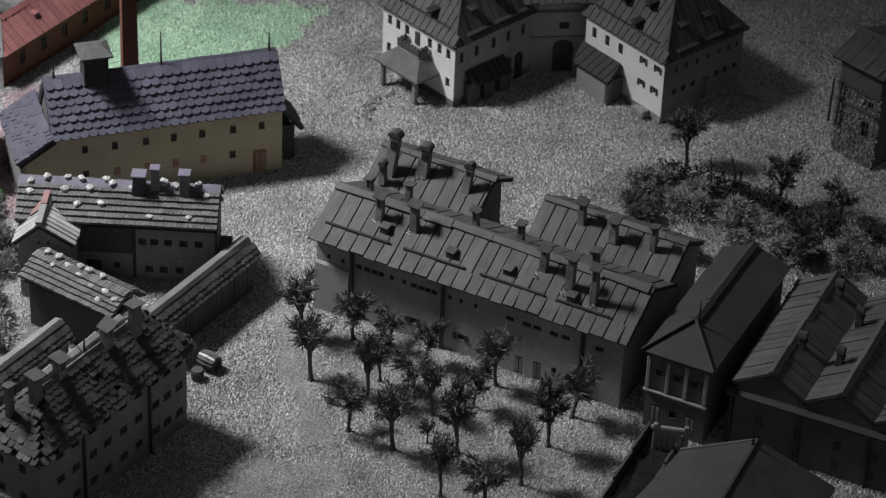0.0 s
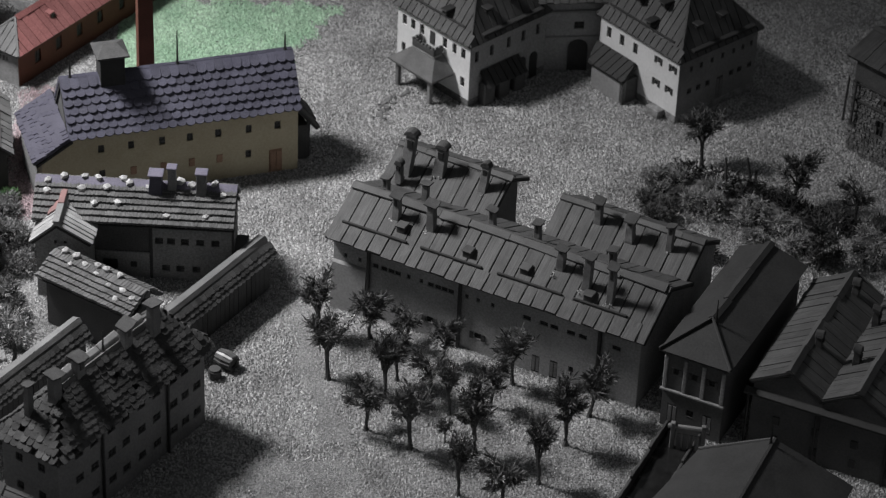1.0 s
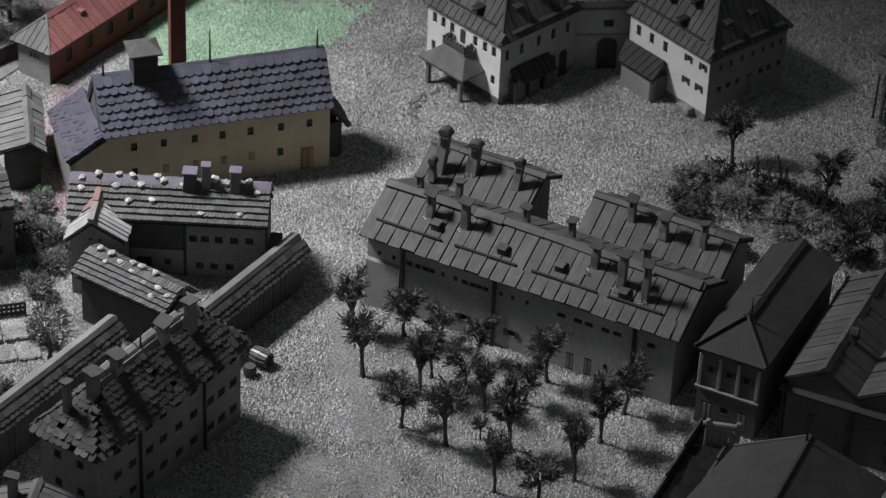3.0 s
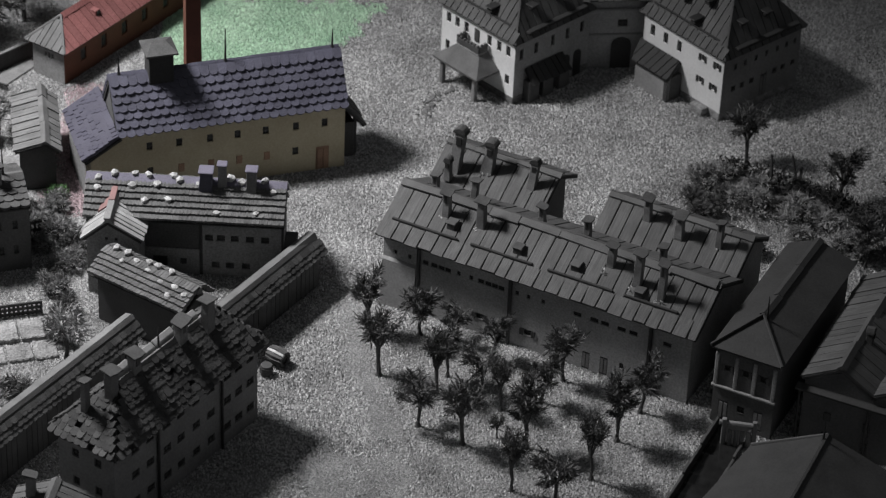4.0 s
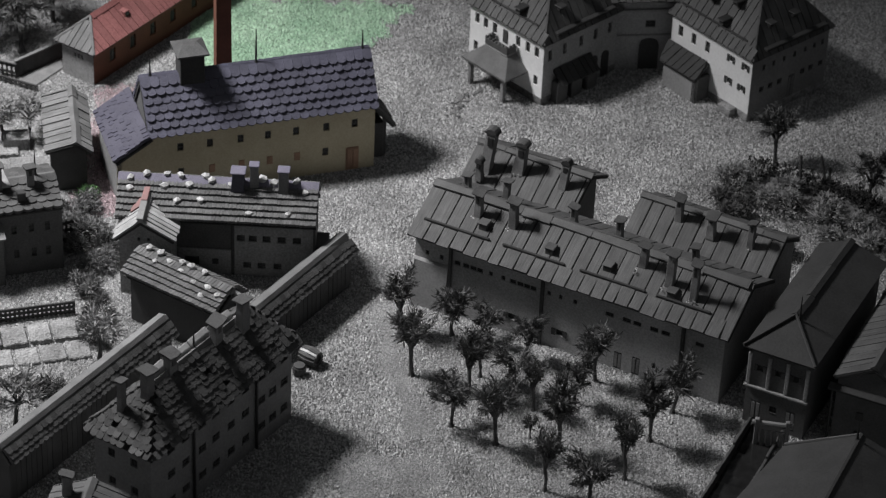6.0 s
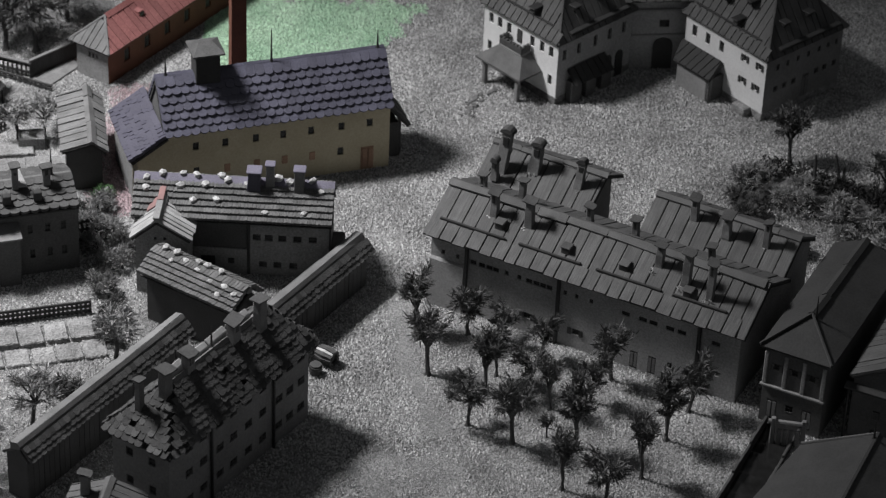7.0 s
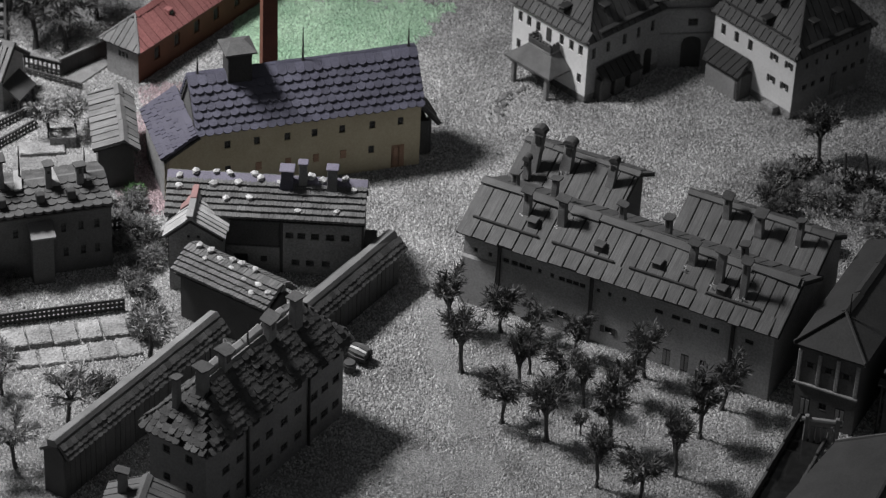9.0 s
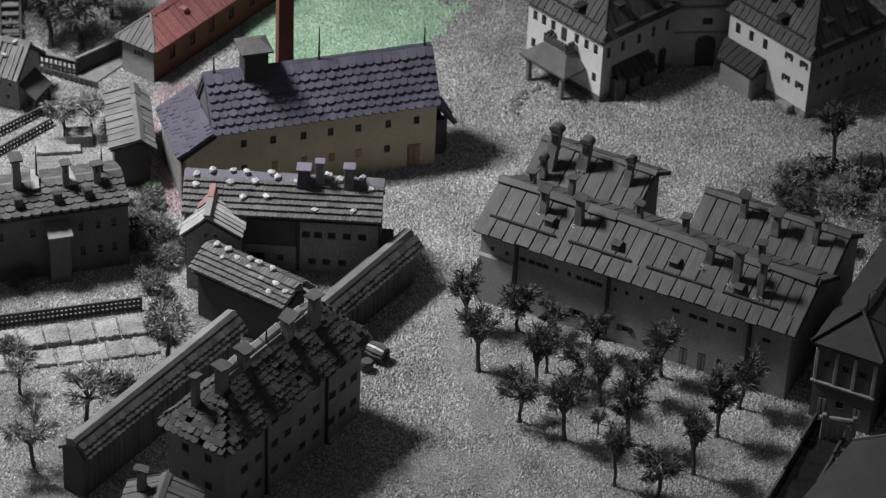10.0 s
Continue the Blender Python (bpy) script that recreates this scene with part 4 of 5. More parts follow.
for x0, x1 in ((0.02, 0.47), (0.56, 0.98), (1.08, 1.515), (1.587, 1.94)):
    box("snow_guard", (x0, 0.052, 0.575), (x1, 0.068, 0.594), M_UNDER, main)
for x, y, hh in ((0.394, 0.14, 0), (0.854, 0.125, 0), (1.236, 0.135, 0), (1.671, 0.105, 0)):
    z = 0.52 + y * 0.5
    hatch = box("roof_hatch", (x - 0.028, y - 0.03, z), (x + 0.028, y + 0.03, z + 0.05), M_SLATE, main, "small boarded roof hatch")
    box("hatch_lid", (x - 0.034, y - 0.036, z + 0.05), (x + 0.034, y + 0.034, z + 0.06), M_SLATE, hatch)
for x, y, h, w, hood in ((0.321, 0.194, 0.17, 0.05, "slab"), (0.565, 0.196, 0.19, 0.055, "slab"), (0.393, 0.42, 0.10, 0.045, "slab"), (0.146, 0.38, 0.08, 0.045, "slab"),
                         (0.88, 0.39, 0.09, 0.045, "slab"), (1.182, 0.395, 0.10, 0.045, "slab"), (1.425, 0.215, 0.165, 0.05, "slab"), (1.625, 0.155, 0.215, 0.052, "slab"),
                         (1.801, 0.118, 0.225, 0.045, "slab"), (1.707, 0.333, 0.13, 0.045, "slab")):
    c = chimney(main, (x, y, 0.55), h + (0.07 if y < 0.31 else 0.125), w, w, M_CHIM, hood, (RNG.uniform(-0.012, 0.012), 0))
    if y < 0.31:
        for _ in range(4):
            px, py = x - w * RNG.uniform(0.2, 0.75), y - w * RNG.uniform(0.4, 0.8)
            piece("mortar_crumb", "pebble", M_STONE, main, Vector((px, py, 0.544 + 0.5 * py)), Vector((RNG.uniform(0.008, 0.018), 0, 0)), Vector((0, RNG.uniform(0.008, 0.02), 0)), Vector((0, 0, 0.008)))
for x, y, h, w in ((0.104, 0.716, 0.255, 0.076), (0.309, 0.765, 0.195, 0.074), (0.619, 0.753, 0.165, 0.058)):
    chimney(main, (x, y, 0.57), h + 0.05, w, w * 0.8, M_CHIM, "peak", (RNG.uniform(0.0, 0.03), RNG.uniform(0.0, 0.03)))
chimney(main, (0.10, 0.64, 0.56), 0.14, 0.045, 0.045, M_CHIM, "peak")
for x, y, h, w in ((1.401, 0.79, 0.165, 0.048), (1.635, 0.747, 0.145, 0.055), (1.887, 0.765, 0.17, 0.042)):
    chimney(main, (x, y, 0.57), h + 0.04, w, w, M_CHIM, "slab", (RNG.uniform(-0.008, 0.008), 0))
for x in (0.249, 0.878, 1.81):
    tube("downpipe", [(x, -0.014, 0.49), (x, -0.014, 0.0)], [0.014, 0.014], M_IRON, main, 6)
bm = bmesh.new()
add_prism(bm, [(0.0, -0.002, 0.0), (0.0, -0.045, 0.0), (0.0, -0.02, 0.325), (0.0, -0.002, 0.34)], (0.235, 0, 0))
part("battered_base", bm, M_PALE, main, "paler thickened wall base")

# ---- details of the castle ----
left_pav, right_pav = PAVILIONS
for x, y in ((0.20, -0.17), (0.52, -0.17)):
    box("porch_post", (x - 0.016, y - 0.016, 0), (x + 0.016, y + 0.016, 0.2), M_TIMBER, left_pav)
bm = bmesh.new()
add_prism(bm, [(0.14, -0.215, 0.195), (0.58, -0.215, 0.195), (0.47, -0.09, 0.29), (0.25, -0.09, 0.29)], (0, 0, 0.014))
add_prism(bm, [(0.14, -0.215, 0.195), (0.25, -0.09, 0.29), (0.25, -0.005, 0.29), (0.14, -0.005, 0.195)], (0, 0, 0.014))
add_prism(bm, [(0.58, -0.215, 0.195), (0.47, -0.09, 0.29), (0.47, -0.005, 0.29), (0.58, -0.005, 0.195)], (0, 0, 0.014))
part("porch_roof", bm, M_SLATE, left_pav, "grey hipped porch roof on posts")
balc = box("balcony_floor", (0.25, -0.10, 0.29), (0.47, -0.004, 0.315), M_TIMBER, left_pav)
box("parapet", (0.25, -0.10, 0.315), (0.47, -0.085, 0.365), M_SLATE, balc)
box("parapet", (0.25, -0.085, 0.315), (0.265, -0.006, 0.365), M_SLATE, balc)
box("parapet", (0.455, -0.085, 0.315), (0.47, -0.006, 0.365), M_SLATE, balc)
for k in range(7):
    box("merlon", (0.252 + 0.032 * k, -0.102, 0.365), (0.27 + 0.032 * k, -0.084, 0.38), M_SLATE, balc, bevel=0.002)
for k in range(2):
    for x in (0.25, 0.455):
        box("merlon", (x, -0.07 + 0.03 * k, 0.365), (x + 0.016, -0.052 + 0.03 * k, 0.38), M_SLATE, balc, bevel=0.002)
box("balcony_door", (0.325, -0.006, 0.325), (0.375, 0.01, 0.43), M_WOOD, left_pav)
slope(right_pav, (0, -0.165, 0.195), (1, 0, 0), (0, 0.165, 0.072), (0.065, -0.02), (0.42, 0.385), 0.178, "boards", M_DARKROOF, cell=(0.06, 0.007), name="awning_roof")
# end wall darker than the lit front: shade put into its plaster
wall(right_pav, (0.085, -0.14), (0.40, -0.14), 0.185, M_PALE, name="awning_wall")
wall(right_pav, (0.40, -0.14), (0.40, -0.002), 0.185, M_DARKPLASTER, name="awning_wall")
box("steps", (0.56, -0.07, 0), (0.68, -0.002, 0.06), M_RUBBLE, right_pav)
for pav, L, W in ((left_pav, 0.72, 0.72), (right_pav, 0.78, 0.74)):
    box("plinth", (-0.006, -0.006, 0), (L + 0.006, 0.0, 0.055), M_RUBBLE, pav, "dark stone plinth")
    box("plinth", (L, 0.0, 0), (L + 0.006, W, 0.055), M_RUBBLE, pav, "dark stone plinth")
    for x, y, zz in ((0.26, 0.11, 0.70), (0.46, 0.15, 0.74), (0.44, 0.05, 0.62)):
        d = box("dormer", (x - 0.024, y - 0.035, zz - 0.02), (x + 0.024, y + 0.04, zz + 0.012), M_UNDER, pav)
        box("dormer_lid", (x - 0.034, y - 0.05, zz + 0.012), (x + 0.03, y + 0.05, zz + 0.02), M_DARKROOF, d)
    for y, zz in ((0.22, 0.68), (0.45, 0.68)):
        d = box("dormer", (L - 0.14, y - 0.024, zz - 0.04), (L - 0.06, y + 0.024, zz - 0.01), M_UNDER, pav)
        box("dormer_lid", (L - 0.16, y - 0.034, zz - 0.01), (L - 0.04, y + 0.034, zz), M_DARKROOF, d)
    box("snow_guard", (0.04, 0.03, 0.565), (L - 0.1, 0.045, 0.58), M_UNDER, pav)
box("string_course", (0.0, -0.012, 0.27), (0.5, 0.0, 0.282), M_PALE, gate)
box("cornice", (0.0, -0.02, 0.47), (0.5, 0.0, 0.486), M_PALE, gate)
bm = bmesh.new()
arch = [(0.25 - 0.24 * math.cos(math.pi * k / 10), 0.488 + 0.15 * math.sin(math.pi * k / 10)) for k in range(11)]
for (x0, z0), (x1, z1) in zip(arch, arch[1:]):
    add_prism(bm, [(x0, -0.018, z0), (x1, -0.018, z1), (x1, -0.018, z1 + 0.016), (x0, -0.018, z0 + 0.016)], (0, 0.016, 0))
part("pediment", bm, M_PALE, gate, "arched plaster moulding")

# ---- details of the farm, the barn and the town house ----
for x, y, top, w, m in ((0.736, 0.095, 0.715, 0.085, M_VIOLET), (0.833, 0.11, 0.755, 0.058, M_CHIM), (1.017, 0.10, 0.735, 0.07, M_CHIM)):
    c = chimney(farm, (x, y, 0.52), top - 0.52, w, w, m, "none")
    box("cap", (x - w * 0.56, y - w * 0.56, top), (x + w * 0.56, y + w * 0.56, top + 0.012), M_LILAC, c)
bm = bmesh.new()
add_prism(bm, [(-0.014, 0.088, 0.582), (1.234, 0.088, 0.582), (1.234, 0.146, 0.62), (-0.014, 0.146, 0.62)], (0, -0.006, 0.014))
part("ridge_board", bm, M_LILAC, farm, "violet-tinted ridge board")


def roof_stone(parent, x, y, z, size):
    a, b = RNG.uniform(0, 6.28), RNG.uniform(0.7, 1.1)
    piece("roof_stone", "pebble", M_STONE, parent, Vector((x, y, z)), Vector((math.cos(a), math.sin(a), 0)) * size, Vector((-math.sin(a), math.cos(a), 0)) * size * b, Vector((0, 0, size * 0.75)))


for x, y in ((0.063, 0.11), (0.165, 0.14), (0.287, 0.145), (0.373, 0.14), (0.53, 0.14), (0.064, 0.054), (0.281, 0.075), (0.367, 0.0), (0.428, 0.089), (0.505, 0.01), (0.572, 0.12), (0.811, -0.05), (1.053, -0.045), (0.881, 0.14), (0.953, 0.123), (1.093, 0.136), (1.15, 0.078), (0.69, 0.10)):
    roof_stone(farm, x, y, 0.462 + min(y, 0.14) * 0.7 + 0.074, RNG.uniform(0.05, 0.068))
for x, y in ((0.046, 0.13), (0.135, 0.077), (0.221, 0.105), (0.322, 0.085), (0.369, 0.13), (0.447, 0.054), (0.54, 0.0), (0.553, 0.06), (0.632, 0.041), (0.13, 0.13), (0.3, 0.13), (0.47, 0.13)):
    roof_stone(barn, x, y, 0.345 + y * 0.546 + 0.066, RNG.uniform(0.046, 0.062))
wall(farm, (0.72, -0.012), (1.21, -0.012), 0.40, M_PLASTER, win_row((0.04, 0.115, 0.2, 0.295, 0.39), 0.285, 0.05, 0.05) + win_row((0.08, 0.17, 0.27), 0.08, 0.05, 0.05), thick=0.011, name="plastered_front")
box("corner_post", (0.70, -0.016, 0), (0.72, 0.0, 0.42), M_WOOD, farm)
box("side_lean_to", (1.222, 0.02, 0), (1.30, 0.2, 0.22), M_WOOD, farm)

for x, y, h, w in ((1.015, 0.14, 0.22, 0.07), (0.805, 0.165, 0.185, 0.072), (0.415, 0.185, 0.18, 0.074), (0.205, 0.18, 0.195, 0.074), (0.10, 0.281, 0.14, 0.05)):
    chimney(tower, (x, y, 0.66), h + 0.08, w, w * 0.8, M_CHIM, "slab")
for x0, x1 in ((0.24, 0.40), (0.43, 0.62), (0.625, 0.79), (0.82, 1.0)):
    bm = bmesh.new()
    lo, hi = RNG.uniform(-0.006, 0.006), RNG.uniform(-0.01, 0.01)
    add_prism(bm, [(x0, 0.175, 0.775), (x0, 0.2, 0.85 + lo), (x0, 0.235, 0.872 + lo), (x0, 0.285, 0.745)], (x1 - x0, 0, hi))
    bmesh.ops.bevel(bm, geom=list(bm.edges), offset=0.005, segments=1, affect="EDGES")
    part("ridge_repair", bm, M_PALE, tower, "pale mortar along the ridge")
bm = bmesh.new()
add_prism(bm, [(0.27, 0.152, 0.752), (0.27, 0.146, 0.775), (0.27, 0.182, 0.835), (0.27, 0.2, 0.83)], (0.86, 0, 0))
part("ridge_board", bm, M_MIDROOF, tower, "grey ridge board")
tube("lightning_rod", [(0.644, 0.2, 0.82), (0.644, 0.2, 0.97)], [0.008, 0.003], M_IRON, tower)
for x in (0.371, 0.952):
    tube("downpipe", [(x, -0.012, 0.57), (x, -0.012, 0.0)], [0.009, 0.009], M_IRON, tower, 6)
# paler raised tiles paint the lit patches between the chimney shadows
for cl in range(15):
    cx, cy = 0.16 + cl * 0.07 + RNG.uniform(-0.02, 0.02), RNG.uniform(-0.01, 0.12)
    for k in range(RNG.randint(1, 4)):
        x, y = cx + RNG.uniform(-0.045, 0.045), min(0.16, max(-0.03, cy + RNG.uniform(-0.03, 0.03)))
        zt = 0.585 + 1.025 * y + 0.012 + RNG.uniform(0.016, 0.024)
        piece("loose_tile", "scale", M_SHINGLE, tower, Vector((x, y, zt)), Vector((RNG.uniform(0.032, 0.046), RNG.uniform(-0.008, 0.008), 0)), Vector((RNG.uniform(-0.012, 0.012), 0.032, 0.026)), Vector((0, -0.006, 0.012)))

# ---- details of the garden side house ----
for x, y, h, w in ((0.742, 0.17, 0.21, 0.055), (1.041, 0.13, 0.15, 0.045), (1.237, 0.13, 0.11, 0.05)):
    chimney(lhouse, (x, y, 0.52), h + 0.06, w, w, M_CHIM, "slab")
for x, h in ((0.872, 0.2), (1.28, 0.13)):
    tube("roof_spike", [(x, 0.19, 0.58), (x, 0.19, 0.62), (x, 0.19, 0.66 + h)], [0.014, 0.008, 0.002], M_IRON, lhouse)
for x in (0.727, 0.968, 1.16):
    bm = bmesh.new()
    bmesh.ops.create_uvsphere(bm, u_segments=10, v_segments=6, radius=0.036)
    bmesh.ops.scale(bm, vec=(0.8, 1.5, 1.1), verts=bm.verts)
    bmesh.ops.translate(bm, vec=(x, 0.075, 0.55), verts=bm.verts)
    d = part("eyebrow_dormer", bm, M_DARKTILE, lhouse)
    box("dormer_opening", (x - 0.026, 0.004, 0.54), (x + 0.026, 0.05, 0.6), M_PANE, d)
box("ridge_board", (-0.005, 0.178, 0.577), (1.405, 0.208, 0.603), M_MIDROOF, lhouse, "pale ridge board", 0.006)
box("porch", (0.885, -0.095, 0), (1.02, -0.001, 0.36), M_DARKPLASTER, lhouse, "grey plastered entrance porch")
bm = bmesh.new()
add_prism(bm, [(0.875, -0.125, 0.355), (1.03, -0.125, 0.355), (1.03, -0.002, 0.40), (0.875, -0.002, 0.40)], (0, 0, 0.012))
part("porch_roof", bm, M_MIDROOF, lhouse, "pale porch slab")

# ---- details of the row by the stream ----
for y in (0.373, 0.25, 0.135, 0.012):
    box("pilaster", (-0.014, y - 0.012, 0.28), (-0.001, y + 0.012, 0.51), M_PLASTER, rh)
box("cornice", (-0.02, -0.01, 0.262), (-0.001, 0.395, 0.28), M_PLASTER, rh)
tube("roof_spike", [(0.27, 0.193, 0.63), (0.27, 0.193, 0.66), (0.27, 0.193, 0.80)], [0.012, 0.008, 0.002], M_IRON, rh)
bm = bmesh.new()
add_prism(bm, [(-0.05, -0.05, 0.392), (-0.05, 1.30, 0.392), (-0.004, 1.30, 0.405), (-0.004, -0.05, 0.405)], (0, 0, 0.014))
part("pent_roof", bm, M_DARKROOF, big, "long board pent roof below the gables")
for x, y, z, m in ((0.35, 1.0, 0.58, M_SLATE), (0.352, 0.765, 0.55, M_SLATE), (0.774, 0.79, 0.55, M_SLATE), (0.95, 0.98, 0.58, M_SLATE), (0.45, 0.34, 0.55, M_SLATE)):
    chimney(big, (x, y, z - 0.06), 0.13, 0.045, 0.045, m, "peak")
for k, y in enumerate((1.1, 0.86, 0.62, 0.4, 0.18)):
    box("window", (-0.012, y - 0.022, 0.2), (-0.001, y + 0.022, 0.26), M_PANE, big)
    box("window", (-0.012, y - 0.022, 0.06), (-0.001, y + 0.022, 0.12), M_PANE, big)
for y in (0.0, 0.43, 0.86, 1.28):
    tube("downpipe", [(-0.012, y, 0.4), (-0.012, y, 0)], [0.009, 0.009], M_IRON, big)

cottage = thing("cottage", (-2.39, -2.92), 84.0, "small low cottage with a dark board roof", "house")
shell(cottage, 0, 0, 0.82, 0.37, 0.28, 0.35, (M_DARKPLASTER,) * 3, M_SLATE, cell=(0.07, 0.008), over=0.03)
chimney(cottage, (0.74, 0.30, 0.26), 0.2, 0.055, 0.055, M_CHIM, "slab")

# ---- the stream and its sluice ----
stream = thing("stream", (1.266, -0.842), 247.4, "dark narrow mill stream between plank banks", "stream", kind="structure")
box("water", (-0.02, 0.01, -0.002), (1.2, 0.2, 0.006), M_WATER, stream, "dark still water", 0)
for y in (0.0, 0.205):
    for k in range(12):
        box("bank_board", (k * 0.1, y - 0.008, 0), (k * 0.1 + 0.096, y + 0.008, (0.06 if y < 0.1 else 0.03) + 0.008 * (k % 3)), M_WOOD, stream, bevel=0.002)
sluice = thing("sluice_gate", (1.285, -1.02), -8.0, "small timber sluice with a roller beam over the stream", "sluice")
for x in (0.0, 0.18):
    box("post", (x - 0.014, -0.014, 0), (x + 0.014, 0.014, 0.19), M_TIMBER, sluice)
tube("roller_beam", [(-0.03, 0, 0.16), (0.21, 0, 0.16)], [0.014, 0.014], M_TIMBER, sluice, 8)
for x in (0.04, 0.075, 0.11, 0.145):
    box("paddle_board", (x - 0.013, -0.02, 0.0), (x + 0.013, -0.006, 0.12), M_TIMBER, sluice)

barrel = thing("barrel", (-1.37, -0.44), -35.0, "lying wooden barrel with pale staves on the gravel", "barrel")
barrel.scale = (1.3, 1.3, 1.3)
for k in range(12):
    a = 2 * math.pi * k / 12
    bm = bmesh.new()
    add_tube(bm, [(-0.045, 0.03 * math.cos(a), 0.042 + 0.03 * math.sin(a)), (0, 0.037 * math.cos(a), 0.042 + 0.037 * math.sin(a)), (0.045, 0.03 * math.cos(a), 0.042 + 0.03 * math.sin(a))], [0.010, 0.011, 0.010], 5)
    part("stave", bm, M_STONE if k == 4 else M_CAP, barrel)
tube("barrel_head", [(-0.036, 0, 0.042), (0.036, 0, 0.042)], [0.03, 0.03], M_WOOD, barrel, 12)
keg = thing("keg", (-1.43, -0.55), 20.0, "small dark keg standing by the town house", "barrel")
tube("body", [(0, 0, 0), (0, 0, 0.035), (0, 0, 0.07)], [0.035, 0.042, 0.035], M_WOOD, keg, 12)
tube("hoop", [(0, 0, 0.05), (0, 0, 0.058)], [0.042, 0.042], M_IRON, keg, 12)


# ---- fences, beds and steps ----
def picket_fence(a, b, h, label, gap=0.03, mat=None, rails=(0.35, 0.85), w=0.012):
    a, b = Vector(a), Vector(b)
    L = (b - a).length
    f = thing("fence", a, math.degrees(math.atan2(b.y - a.y, b.x - a.x)), label, "fence")
    mat = mat or M_WOOD
    for k in range(int(L / gap) + 1):
        piece("picket", "board", mat, f, Vector((k * gap, 0, 0)), Vector((w, 0, 0)), Vector((RNG.uniform(-0.003, 0.003), 0, h * RNG.uniform(0.94, 1.05))), Vector((0, -0.008, 0)))
    for r in rails:
        box("rail", (-0.01, -0.006, h * r - 0.008), (L + 0.01, 0.008, h * r + 0.008), mat, f, bevel=0.002)
    if h > 0.1:
        box("top_rail", (-0.01, -0.014, h * 1.02), (L + 0.01, 0.01, h * 1.02 + 0.012), M_TIMBER, f, bevel=0.002)
    return f


picket_fence((-3.84, 2.72), (-3.58, 2.63), 0.11, "dark picket fence with a top rail", 0.035)
picket_fence((-3.58, 2.63), (-3.29, 2.93), 0.13, "dark boarded fence with a top rail", 0.02, w=0.019)
picket_fence((-3.86, 2.66), (-3.42, 2.47), 0.05, "low dark fence along the lane", 0.04)
picket_fence((-3.98, 1.57), (-3.66, 1.98), 0.07, "low dark lattice fence on the terrace", 0.03)
picket_fence((-4.02, 1.80), (-3.74, 2.12), 0.07, "low dark lattice fence on the terrace", 0.03)
picket_fence((-3.76, 2.10), (-3.55, 2.05), 0.07, "low dark lattice fence on the terrace", 0.03)


def lattice_fence(a, b, h, label):
    a, b = Vector(a), Vector(b)
    L = (b - a).length
    f = thing("lattice_fence", a, math.degrees(math.atan2(b.y - a.y, b.x - a.x)), label, "fence")
    n = int(L / 0.028)
    for k in range(n + 1):
        piece("slat", "board", M_WOOD, f, Vector((k * L / n, 0, 0)), Vector((0.015, 0, 0)), Vector((0, 0, h)), Vector((0, -0.008, 0)))
    for r in (0.14, 0.5, 0.86):
        box("rail", (0, -0.004, h * r - 0.010), (L, 0.008, h * r + 0.010), M_WOOD, f, bevel=0.002)
    return f


lattice_fence((-4.3, -0.47), (-2.85, -0.035), 0.092, "dark lattice garden fence with square openings")
lattice_fence((-3.02, 0.72), (-2.88, 0.80), 0.15, "short dark lattice screen beside the bushes")
for row, (y0, y1, top) in enumerate(((-0.275, -0.095, 0.034), (-0.47, -0.31, 0.022))):
    for k in range(-4, 6):
        x = 0.005 + 0.155 * k + 0.05 * row
        bed = thing("bed_slab", (-3.683 + 0.958 * x, -0.284 + 0.287 * x), 16.7, "pale rough square stone slab edging the garden bed", "slab", "garden slabs")
        bm = bmesh.new()
        add_box(bm, (-0.071 + RNG.uniform(-0.006, 0.006), y0 + RNG.uniform(-0.012, 0.012), -0.01), (0.071 + RNG.uniform(-0.006, 0.006), y1 + RNG.uniform(-0.012, 0.012), top + RNG.uniform(-0.004, 0.006)))
        bmesh.ops.bevel(bm, geom=list(bm.edges), offset=0.006, segments=1, affect="EDGES")
        bmesh.ops.subdivide_edges(bm, edges=list(bm.edges), cuts=3, use_grid_fill=True)
        for v in bm.verts:
            v.co += Vector((0, 0, 0.007)) * noise.noise(v.co * 45.0 + Vector((k, row, 0)) * 3.0) + Vector((0.006, 0.006, 0)) * noise.noise(v.co * 30.0 + Vector((k, row, 5)))
        part("slab", bm, M_SLAB, bed)
for x, y, ang, ln in ((-3.74, 1.40, 8, 0.30), (-3.46, 1.46, 8, 0.34), (-3.72, 1.60, 10, 0.30), (-3.44, 1.30, 8, 0.30)):
    kerb = thing("terrace_kerb", (x, y), ang, "low dark-edged stone kerb on the garden terrace", "kerb", "terrace kerbs")
    box("stone_edge", (0, 0, 0), (ln, 0.15, 0.03), M_SLAB, kerb, bevel=0.006)
trough = thing("stone_trough", (-3.535, 1.72), 9.0, "pale square stone trough on the terrace", "trough")
for lo, hi in (((0, 0, 0), (0.175, 0.012, 0.085)), ((0, 0.118, 0), (0.175, 0.13, 0.085)), ((0, 0.012, 0), (0.012, 0.118, 0.085)), ((0.163, 0.012, 0), (0.175, 0.118, 0.085))):
    box("side", lo, hi, M_SLAB, trough, bevel=0.003)
box("fill", (0.012, 0.012, 0.0), (0.163, 0.118, 0.072), M_SLAB, trough, bevel=0.0)

